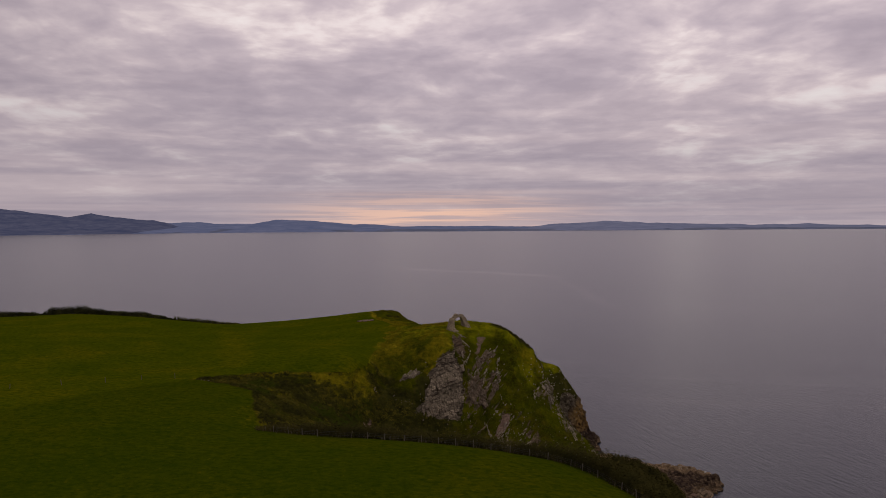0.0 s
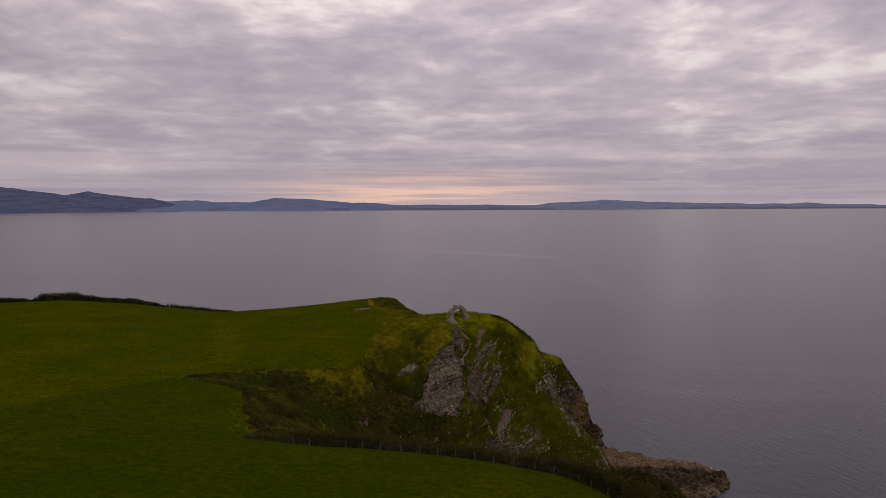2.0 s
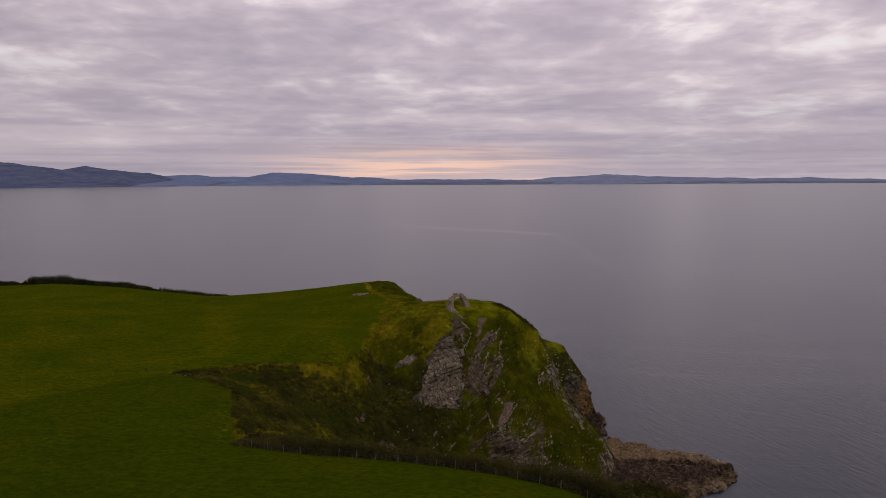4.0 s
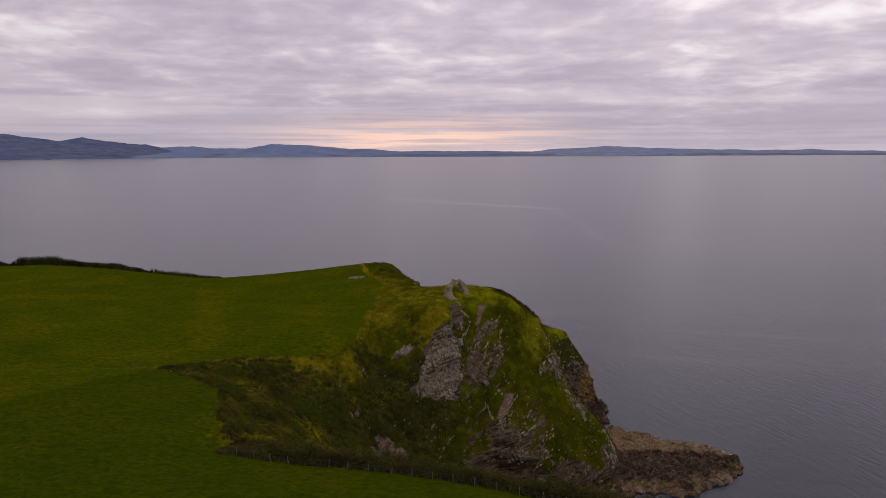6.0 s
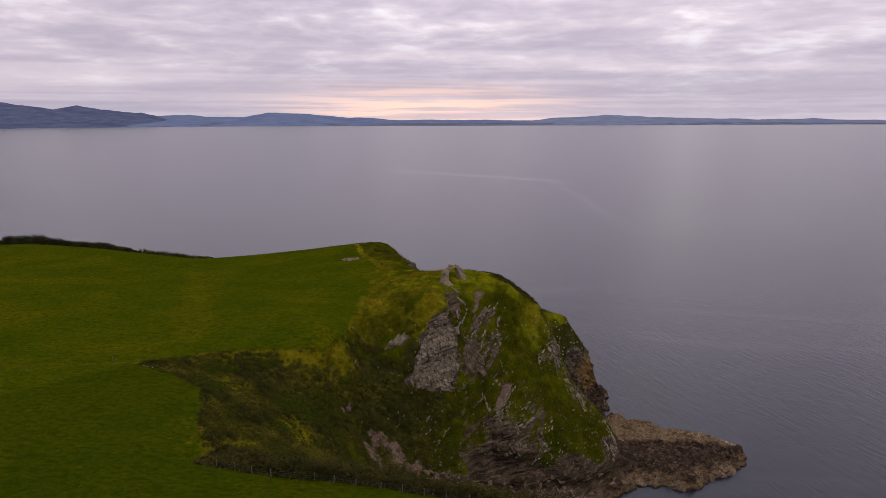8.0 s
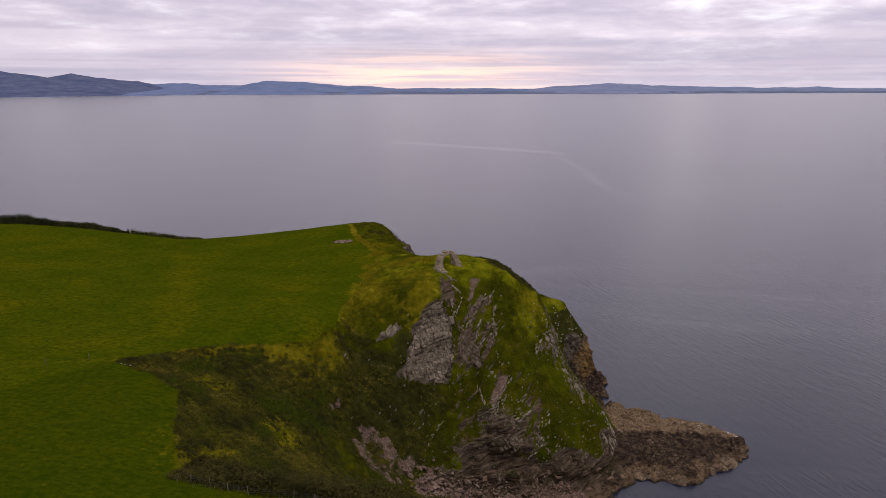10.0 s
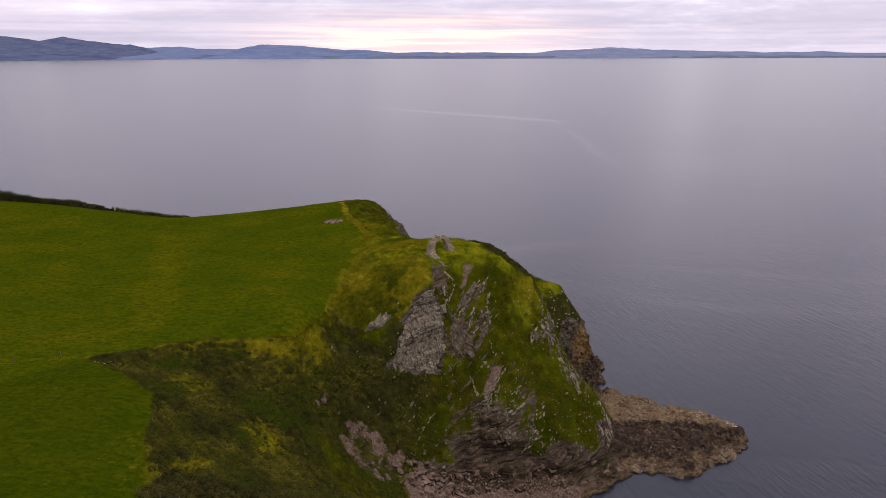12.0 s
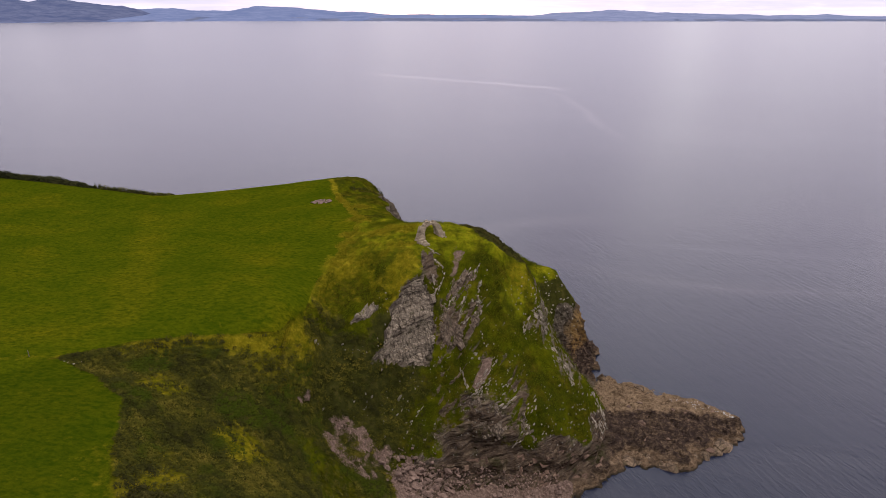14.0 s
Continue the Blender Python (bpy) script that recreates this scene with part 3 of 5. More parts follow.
def land_height(x, y):
    """Smooth height of the land, before its small relief."""
    x, y = np.asarray(x, float), np.asarray(y, float)
    flat_x, flat_y, out = x.ravel(), y.ravel(), []
    for k in range(0, len(flat_x), 20000):
        cx, cy = flat_x[k:k + 20000], flat_y[k:k + 20000]
        gap = np.sqrt((cx[:, None] - KNOTS[:, 0]) ** 2 + (cy[:, None] - KNOTS[:, 1]) ** 2)
        n = len(KNOTS)
        out.append(-gap @ LAND[:n] + LAND[n] + (cx * LAND[n + 1] + cy * LAND[n + 2]) / 100)
    return np.concatenate(out).reshape(x.shape)


def plan(line):
    return [p[:2] for p in line]


# Outlines of the kinds of ground. Rock on the face is drawn in elevation (x, z).
SLAB = [(3.6, 45.2), (4.4, 42.6), (5.0, 40.8), (7.6, 39.0), (6.2, 36.8), (6.7, 33), (6.1, 30.5), (5.9, 27), (5.0, 24.8), (1.7, 24.5), (-2, 25.4), (-4.6, 27.2), (-9.3, 28.6),
        (-7.6, 30.4), (-5.8, 31.6), (-6.2, 34), (-4.4, 35.8), (-4.8, 38.0), (-2.4, 40.0), (-1.9, 41.6), (1.2, 43.7)]
CHIMNEY = [(3.2, 47.9), (6.0, 47.9), (7.9, 44.8), (7.4, 41.0), (5.2, 42.6), (3.0, 45.4)]
STEEP_SLAB = [(8.2, 37.6), (10.6, 38.2), (13.2, 37.0), (16.4, 38.6), (19.6, 37.0), (18.2, 33.0), (15.2, 27.8), (8.0, 27.6), (6.4, 29.5), (6.8, 34)]
STEEP_RIB = [(9.8, 39.2), (12.0, 38.4), (18.9, 42.4), (18.0, 44.0), (14.6, 43.0), (11.4, 41.2)]
SMALL_SLAB = [(-14.1, 37.9), (-12.5, 39.8), (-7.3, 39.6), (-7.8, 38.4), (-11.3, 38.6)]
LOW_ROCK = [(13.8, 19.8), (20.9, 20.3), (25.5, 16), (27.5, 11), (19.1, 9), (8.1, 7.8), (6.7, 11), (10.9, 14.6)]
PINK_SCAR = [(19, 25.6), (21.7, 26), (20.5, 23), (17.3, 20.2), (16.1, 20.8)]
RIGHT_SPURS = [(31.1, 29), (35.9, 31.5), (39.5, 27.8), (44.5, 20.3), (47, 15.5), (42, 17.5), (37.2, 24)]
SCREE = [(-19.2, 24), (-13, 20.8), (-6.5, 15), (-3.5, 10.8), (-7, 11.6), (-11, 14.4), (-17.2, 20.6)]
LOW_LEDGES = [(14.8, 18.8), (21.3, 19), (26, 17.5), (29.6, 15.4), (31.2, 11.2), (22.3, 11.6), (16, 13)]
CAVE = [(8.5, 10), (12.5, 12.6), (22, 11.2), (31, 8.8), (34, 5), (28, 3.2), (17.9, 4), (8.1, 5.5)]
BARE_SOIL = [(12.0, 47.2), (15.2, 47.0), (15.0, 44.8), (12.8, 42.6), (10.2, 42.6), (11.6, 45.0)]
SMALL_SCAR = [(-24.3, 33.5), (-21.9, 31.2), (-21.3, 28.7), (-22.6, 29.6)]
PASTURE_NEAR = [(-1600, -1600), (42, -1600), (42, 60)] + plan(HEDGE_LINE) + plan(GULLY_HEAD)[1:]
PASTURE_FAR = plan(UPPER_BRINK) + [(-19, 270), (-29.5, 295), (-33.5, 311), (-38, 328), (-50, 333), (-75, 328), (-105, 317), (-160, 334),
                                  (-230, 355), (-330, 371), (-600, 419), (-1600, 500), (-1600, -1600)]
PLATFORM = [(50, 192), (58, 198), (66, 194), (76, 194), (88, 200), (97, 210), (95, 222), (82, 230), (70, 236), (60, 240), (55, 232), (52.5, 222), (52, 208)]
BUTTRESS = [(39, 243), (38, 252), (44, 264), (66, 264), (66, 240), (54, 229), (47, 236)]
PLATFORM_TOP = [(52, 217.6), (60, 217), (68, 217.4), (76, 217), (84, 215), (88, 214), (94, 219), (84, 232), (70, 242), (54, 246)]
BACK_SLOPE = [(18.5, 236.6), (22.4, 232.2), (27, 231.8), (32.3, 234.8), (36.4, 237.4), (37, 248), (24, 264), (10, 264), (14, 244)]
FAR_CLIFF = [(-17, 342), (-20, 324), (-21, 310), (-18, 298), (-13.5, 284), (-8, 270), (20, 262), (26, 300), (10, 345)]


def ground_kinds(x, y, z):
    """How much of each kind of ground lies at a place, 0 to 1."""
    n1, n2 = fbm(x / 9, y / 9, z / 9, 3), fbm(x / 2.5, y / 2.5, z / 2.5, 3)
    wob = 1.6 * n1 + 0.6 * n2
    soft = lambda d, w: np.clip(0.5 + d / (2 * w), 0, 1)
    front = (y < 236) & (y > 150) & (x > -26) & (x < 56)
    near = soft(inside(x, y, PASTURE_NEAR) + 0.3 * n2, 0.8)
    far = soft(inside(x, y, PASTURE_FAR) + 0.35 * n1, 0.8)
    pasture = np.maximum(near, far)
    rock = np.zeros_like(x)
    bark = np.zeros_like(x)
    for ring, w, tilt, bare in ((SLAB, 0.9, 15, 1.0), (CHIMNEY, 0.8, 70, 0.85), (STEEP_SLAB, 1.6, 52, 0.60), (STEEP_RIB, 0.9, 45, 0.62), (SMALL_SLAB, 0.5, 15, 0.95), (LOW_ROCK, 3.2, 24, 0.85), (RIGHT_SPURS, 2.4, 60, 0.62)):
        a, b = math.cos(radians(tilt)), math.sin(radians(tilt))
        streak = fbm((x * a + z * b) / 6, (z * a - x * b) / 0.9, y / 9, 3)
        here = np.where(front, soft(inside(x, z, ring) + wob * 0.4, w), 0)
        rock = np.maximum(rock, here * np.clip(bare + (1.25 - bare) * streak, 0, 1))
        if ring in (STEEP_SLAB, STEEP_RIB, LOW_ROCK, CHIMNEY):
            bark = np.maximum(bark, here)
    slab = np.where(front, soft(inside(x, z, SLAB) - 0.3, 0.6), 0)
    ca, sa = math.cos(radians(42)), math.sin(radians(42))
    ledge = fbm((x * ca + z * sa) / 4.5, (z * ca - x * sa) / 0.85, y / 9, 3)
    green = np.maximum(smooth(6.5, 3, np.hypot(x - 29, (z - 37) * 0.8)), smooth(6, 3, np.hypot(x - 46, z - 10)))
    green = np.maximum(green, 0.9 * smooth(10, 5, np.hypot(x - 37, (z - 18) * 0.9) + 2 * n1))
    speck = smooth(0.26, 0.70, ledge + 0.45 * n1 + 0.12) * smooth(3, 9, x) * smooth(50, 46, x) * smooth(44, 38, z) * (1 - green)
    rock = np.maximum(rock, np.where(front, speck * 0.60, 0))
    bark = np.maximum(bark, np.where(front, speck, 0) * smooth(32, 24, z))
    # foot of the cliff: bare to a few metres above the beach
    foot = np.where((y > 183) & (x > 2) & (x < 60) & (y < 240), soft(8.2 + 2.6 * n1 + 0.06 * (x - 20) - z, 1.5), 0)
    rock = np.maximum(rock, foot)
    rock = np.maximum(rock, soft(inside(x, y, BUTTRESS) + 0.6 * wob, 1.5) * smooth(22, 17, z + 4.5 * n1))
    rock = np.maximum(rock, soft(inside(x, y, FAR_CLIFF) + wob, 2.0) * smooth(40.5, 38.0, z + 2.5 * n1) * smooth(272, 282, y))
    crag = np.maximum(soft(inside(x, y, BUTTRESS), 2.0), soft(inside(x, y, FAR_CLIFF), 3.0))
    platform = soft(inside(x, y, PLATFORM) + 0.4 * wob, 1.0)
    shore = np.maximum(platform, np.where((x > 28) & (y > 180) & (y < 240), smooth(3.2, 1.2, z + n2), 0))
    shore = np.maximum(shore, np.where((x > 46) & (y > 235), smooth(16, 10, z + 2 * n1), 0))
    rock = np.maximum(rock, np.maximum(platform, shore))
    top = soft(inside(x, y, PLATFORM_TOP) + 0.7 * n2, 0.7) * platform
    ochre = np.where((x > 46) & (y > 236) & (y < 262), smooth(6, 9, z) * smooth(19, 15, z), 0) * smooth(-0.3, 0.3, n1) * smooth(47.5, 50.5, x)
    cave = np.where(front & (y < 204), soft(inside(x, z, CAVE) + 0.4 * wob, 1.4), 0)
    rock = np.maximum(rock, cave)
    bark = np.maximum(bark, np.maximum(foot, cave))
    stone = np.where(front, np.maximum(soft(inside(x, z, SCREE) + 1.1 * wob - 0.2, 1.6) * (y < 196) * (y > 179.5), np.maximum(np.maximum(soft(inside(x, z, PINK_SCAR) + 0.2 * n2, 0.5), 0.70 * soft(inside(x, z, BARE_SOIL) + 0.9 * wob - 0.1, 1.2)), soft(inside(x, z, SMALL_SCAR) + 0.5 * n2, 0.7) * (y > 181.5) * 0.8)), 0)
    beach = np.where((x > -5 + (189 - y) * 0.25) & (x < 39 + 2 * n1) & (y > 140) & (y < 192), smooth(9.5, 6.5, z + 1.5 * n2 + 0.12 * np.maximum(x, 0)), 0)
    stone = np.maximum(stone, beach)
    rock = np.where(stone > 0.5, np.minimum(rock, foot * (z > 2.5)), rock)
    # gully: scrub below the brink, dry grass along it
    gully = inside(x, y, [(-67, 174), (-45, 183.5), (-27, 187), (-22, 200), (-14, 200), (-10, 192), (-8, 182), (0, 172), (8, 160), (40, 140), (48, 112), (34, 90),
                          (25.8, 114.6), (-9, 128.4), (-38, 135.6), (-47, 158)])
    scrub = soft(gully + 1.0 + 1.0 * n1, 1.2)
    scrub = np.maximum(scrub, soft(inside(x, y, BUTTRESS) + wob, 1.5) * smooth(32.5, 30, z) * 0.95)
    scrub = np.maximum(scrub, np.where(front, smooth(42, 33, z + 5 * n1) * smooth(14, -8, x + 9 * n1) * 0.9, 0))
    scrub = np.maximum(scrub, smooth(4.0, 1.8, np.hypot(x + 21.6, y - 206.5) + 0.8 * n1))
    knoll = soft(inside(x, y, BUTTRESS) + 1.0, 1.5) * smooth(27.0, 29.0, z + n2)
    scrub = np.maximum(scrub, soft(inside(x, y, BACK_SLOPE) + 0.5 * n2, 0.6))
    # where the tops get yellower turf, also coloured lighter for the light they catch
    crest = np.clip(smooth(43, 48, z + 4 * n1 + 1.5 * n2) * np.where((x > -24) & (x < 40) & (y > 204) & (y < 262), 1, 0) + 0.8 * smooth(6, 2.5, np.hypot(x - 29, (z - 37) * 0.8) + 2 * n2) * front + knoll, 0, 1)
    scrub = scrub * (1 - 0.9 * knoll)
    scrub = scrub * (1 - 0.65 * smooth(12, 5, np.hypot(x + 13, (y - 169) * 0.8) + 4 * n1))
    brink = to_line(x, y, plan(UPPER_BRINK))
    gold = smooth(5.5, 0.0, brink + 2.8 * n1 + 1.6 * n2) * (1 - far) * smooth(-54, -44, x) * 0.9
    gold = np.maximum(gold, 0.52 * smooth(11, 2, brink + 3 * n1 + n2) * (1 - far) * smooth(-64, -54, x) * smooth(-14, -22, x))
    gold = np.maximum(gold, smooth(-26, -20, x) * smooth(6, -2, x) * smooth(208, 216, y) * smooth(254, 246, y) * smooth(-0.25, 0.65, n1 + 0.5 * n2) * 0.85)
    for cx, cy, r, most in ((-34.6, 141.4, 9.0, 0.56), (-27.3, 158.6, 6.0, 0.56), (-43.8, 166.8, 4.5, 0.52), (30.5, 230, 5, 0.5), (-16, 226, 6.5, 0.58), (-5, 230, 5, 0.5), (-19, 262, 4, 0.6), (-20, 282, 4, 0.5)):
        gold = np.maximum(gold, smooth(r * 1.5, 0.0, np.hypot(x - cx, y - cy) + 3.0 * n1 + 1.5 * n2) * most * 1.15)
    gold = gold * (1 - 0.6 * smooth(9, 2, np.hypot(x + 23, y - 201) + 2 * n1))
    gold = gold * (1 - 0.3 * smooth(7, 2, np.hypot(x + 24, y - 184) + 2 * n1))
    bank = to_line(x, y, [(-37, 326), (-33, 310), (-29, 295), (-20.5, 270), (-15, 259)])
    gold = np.maximum(gold, 0.95 * smooth(1.8, 0.5, bank + 0.5 * n2))
    track = to_line(x, y, [(-67, 174), (-76, 173), (-93, 166), (-104, 162.5), (-200, 150)])
    gold = np.maximum(gold, 0.26 * smooth(1.6, 0.2, track + 0.5 * n2))
    swale = to_line(x, y, [(-100, 300), (-93, 278), (-81, 245), (-69, 212), (-61, 191)])
    worn = smooth(5.5, 0.5, swale + 2.5 * n1)
    pasture = pasture * (1 - gold)
    scrub = scrub * (1 - pasture) * (1 - gold)
    return {"pasture": pasture, "scrub": scrub, "gold": gold, "rock": rock, "stone": stone, "shore": shore, "ochre": ochre, "brown": bark, "worn": worn, "crag": crag, "near_dim": near, "slab": slab, "crest": crest, "cave": cave, "top": top}


def bedding(x, y, z, tilt, thick):
    """Steps of bedded rock: how far each block stands out."""
    s = (z * math.cos(radians(tilt)) - x * math.sin(radians(tilt)) + 0.5 * value_noise(x / 5, y / 5, z / 5)) / thick
    layer = np.floor(s)
    along = (x * math.cos(radians(tilt)) + z * math.sin(radians(tilt))) / 2.6 + lattice(layer.astype(np.int64), 0 * layer.astype(np.int64), 7 + 0 * layer.astype(np.int64)) * 3
    block = np.floor(along)
    proud = lattice(layer.astype(np.int64), block.astype(np.int64), 3 + 0 * layer.astype(np.int64))
    return 0.9 * (proud - 0.5) + 0.5 * (s - layer - 0.5)


def relief(x, y, z, kinds):
    """Small relief, outwards from the smooth land."""
    d = kinds["pasture"] * (0.10 * fbm(x / 7, y / 7, 0, 3) + 0.03 * fbm(x / 1.5, y / 1.5, 1, 2))
    wild = (1 - kinds["pasture"]) * (1 - kinds["rock"])
    d = d + wild * (0.55 * fbm(x / 6, y / 6, z / 6, 4) + 0.22 * fbm(x / 1.6, y / 1.6, z / 1.6, 3))
    d = d + (1 - kinds["pasture"]) * (1 - kinds["shore"]) * smooth(3, 9, z) * np.where((x > -26) & (x < 52) & (y > 184) & (y < 236), 1, 0) * smooth(48, 42, z) * (1.1 * fbm(x / 5.5, z / 22, 0.7, 3) - 0.5 * np.abs(fbm(x / 3.1, z / 14, 3.1, 3)))
    steep = smooth(7, 11, x) * smooth(27, 32, z)
    beds = (1 - steep) * bedding(x, y, z, 16, 0.95) + steep * bedding(x, y, z, 52, 1.0)
    d = d + kinds["rock"] * (1 - kinds["shore"]) * (1 - kinds["slab"]) * (0.75 * beds + 0.5 * fbm(x / 4, y / 4, z / 4, 4))
    d = d * (1 - kinds["slab"]) - 0.95 * kinds["slab"]
    hollow = np.where((x > 8) & (x < 52) & (y > 183) & (y < 205), 1, 0) * kinds["rock"] * (1 - kinds["shore"])
    d = d + hollow * (0.7 * smooth(5.5, 7, z) * smooth(10, 8, z) - 1.5 * smooth(1.2, 2.6, z) * smooth(6.0, 4.6, z))
    d = d - 2.2 * kinds["cave"] * (1 - kinds["stone"])
    shelf = np.abs(fbm(x / 6, y / 6, z / 4, 4)) * 2.2 - 0.7 + 0.5 * bedding(x + 0.4 * y, y, z, 20, 0.9)
    dip = (0.30 * x + 0.62 * y + 2.2 * fbm(x / 9, y / 9, 0.4, 3)) / 2.3
    crack = np.abs(fbm(x / 3.4 + 4, y / 3.4, 0.9, 3))
    d = d + kinds["shore"] * smooth(0.4, 1.6, z) * (0.75 * (dip - np.floor(dip) - 0.5) - 0.7 * smooth(0.07, 0.0, crack))
    d = d + kinds["shore"] * (shelf * 0.5 - 0.55 * np.abs(fbm(x / 2.4, y / 2.4, z / 5, 3)) + 0.35)
    joint = np.abs(fbm(x / 3.2, y / 3.2, z / 11, 4))
    d = d + kinds["crag"] * kinds["rock"] * (1.0 - 3.4 * joint)
    return d + kinds["stone"] * 0.22 * fbm(x / 0.9, y / 0.9, z / 0.9, 3)


def stretch(*pieces):
    """Coordinates along one axis: (from, to, step) after one another."""
    out = []
    for a, b, step in pieces:
        out.append(np.arange(a, b - step * 0.5, step))
    return np.concatenate(out + [[pieces[-1][1]]])


def mesh_of(name, verts, faces, mats=(), flat=True):
    me = bpy.data.meshes.new(name)
    me.vertices.add(len(verts))
    me.vertices.foreach_set("co", np.asarray(verts, np.float32).ravel())
    faces = np.asarray(faces, np.int32)
    n, k = faces.shape
    me.loops.add(n * k)
    me.loops.foreach_set("vertex_index", faces.ravel())
    me.polygons.add(n)
    me.polygons.foreach_set("loop_start", np.arange(0, n * k, k, dtype=np.int32))
    me.polygons.foreach_set("use_smooth", np.full(n, not flat) if np.isscalar(flat) else ~np.asarray(flat))
    for mat in mats:
        me.materials.append(mat)
    me.update(calc_edges=True)
    return me


def grid_faces(nx, ny):
    i = np.arange(nx * ny).reshape(nx, ny)
    return np.stack([i[:-1, :-1], i[1:, :-1], i[1:, 1:], i[:-1, 1:]], -1).reshape(-1, 4)


def surface_point(x, y):
    """Place and outward normal on the smooth land."""
    x, y = np.asarray(x, float), np.asarray(y, float)
    z, e = land_height(x, y), 0.6
    gx = (land_height(x + e, y) - land_height(x - e, y)) / (2 * e)
    gy = (land_height(x, y + e) - land_height(x, y - e)) / (2 * e)
    n = np.stack([-gx, -gy, np.ones_like(gx)], -1)
    return z, n / np.linalg.norm(n, axis=-1, keepdims=True)


def build_ground():
    xs = stretch((-1500, -320, 40), (-320, -76, 4), (-76, -32, 0.9), (-32, 96, 0.42), (96, 200, 8))
    ys = stretch((-1500, -100, 50), (-100, 90, 5), (90, 182, 0.8), (182, 262, 0.42), (262, 345, 0.9), (345, 430, 4), (430, 1000, 30))
    x, y = np.meshgrid(xs, ys, indexing="ij")
    z, normal = surface_point(x, y)
    kinds = ground_kinds(x, y, z)
    d = relief(x, y, z, kinds)[..., None] * normal
    # on flat ground the relief goes straight up
    verts = np.stack([x, y, np.maximum(z, -8)], -1) + d
    faces = grid_faces(len(xs), len(ys))
    rocky = kinds["rock"].ravel()[faces].mean(1) > 0.5
    me = mesh_of("ground", verts.reshape(-1, 3), faces, [GROUND], flat=rocky)
    for key, values in kinds.items():
        me.attributes.new(key, "FLOAT", "POINT").data.foreach_set("value", values.astype(np.float32).ravel())
    return tagged(new("ground", me), "grassy coastal headland with pasture, scrub gully and bare rock cliff", "ground", kind="structure")


def build_sea():
    near = stretch((-6000, -1000, 250), (-1000, 1000, 50), (1000, 6000, 250))
    x, y = np.meshgrid(near, near, indexing="ij")
    verts = np.stack([x, y, 0 * x], -1).reshape(-1, 3)
    me = mesh_of("water", verts, grid_faces(len(near), len(near)), [WATER], flat=False)
    return tagged(new("water", me), "calm grey sea with faint slicks and ripples", "water", kind="structure")


def build_hills(name, label, shore, ridge, back, crest, mat):
    """A range of hills: shore line, crest heights along x, and depth."""
    cx, cz = np.array([p[0] for p in crest], float), np.array([p[1] for p in crest], float)
    xs = np.arange(cx[0], cx[-1] + 1, 12.0)
    top = np.interp(xs, cx, cz)
    top = top + np.minimum(0.12 * top + 2, 7) * (fbm(xs / 160, 0.3, ridge / 50, 5))
    sy = np.interp(xs, [p[0] for p in shore], [p[1] for p in shore]) + 22 * fbm(xs / 90, 2.0, ridge / 70, 4)
    rows = []
    steps = (0.0, 0.02, 0.12, 0.25, 0.4, 0.55, 0.7, 0.85, 1.0)
    for k, s in enumerate(steps):
        yy = sy + (ridge - sy) * s
        rise = s ** 1.25
        zz = top * rise + (4 + 0.10 * top) * s * (1 - s) * 3 * fbm(xs / 120, yy / 120, k * 0.4, 4)
        zz = np.where(s == 0, -1.0, np.maximum(zz, 1.0 + 3 * s))
        rows.append(np.stack([xs, yy, zz], -1))
    rows.append(np.stack([xs, 0 * xs + back, 0 * xs - 1], -1))
    verts = np.stack(rows, 1).reshape(-1, 3)
    ob = new(name, mesh_of(name, verts, grid_faces(len(xs), len(rows)), [mat], flat=False))
    return tagged(ob, label, "hills", "hills across the bay", "structure")


# ---- large structure ----
ground = build_ground()
sea = build_sea()
FAR_SHORE = [(-6000, 2600), (-2600, 3480), (-1900, 3800), (-1200, 4030), (60, 4060), (2800, 4200), (6000, 4300)]
# of each three hill colours, the last glows to stand for haze
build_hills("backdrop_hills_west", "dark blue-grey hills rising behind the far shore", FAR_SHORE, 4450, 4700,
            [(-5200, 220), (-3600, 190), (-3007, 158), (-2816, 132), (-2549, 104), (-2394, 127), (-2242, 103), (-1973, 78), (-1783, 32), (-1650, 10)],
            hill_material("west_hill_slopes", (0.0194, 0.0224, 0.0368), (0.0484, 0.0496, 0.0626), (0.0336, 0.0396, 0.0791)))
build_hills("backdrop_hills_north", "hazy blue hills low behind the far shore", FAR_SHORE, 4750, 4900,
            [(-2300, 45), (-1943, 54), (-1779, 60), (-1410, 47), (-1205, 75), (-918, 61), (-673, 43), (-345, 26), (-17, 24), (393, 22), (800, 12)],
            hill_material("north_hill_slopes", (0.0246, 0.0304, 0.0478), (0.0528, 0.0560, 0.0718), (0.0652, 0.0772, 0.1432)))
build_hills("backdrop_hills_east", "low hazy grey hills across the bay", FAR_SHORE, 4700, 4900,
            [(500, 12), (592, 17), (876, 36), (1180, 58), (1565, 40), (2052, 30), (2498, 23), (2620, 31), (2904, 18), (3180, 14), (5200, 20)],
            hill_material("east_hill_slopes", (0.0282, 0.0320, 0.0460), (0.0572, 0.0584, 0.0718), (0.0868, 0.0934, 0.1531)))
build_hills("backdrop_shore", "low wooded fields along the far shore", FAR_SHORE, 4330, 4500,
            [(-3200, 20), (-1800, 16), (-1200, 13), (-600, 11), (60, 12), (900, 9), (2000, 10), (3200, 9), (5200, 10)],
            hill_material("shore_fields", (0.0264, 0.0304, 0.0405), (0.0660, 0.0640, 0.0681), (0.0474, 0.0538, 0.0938)))


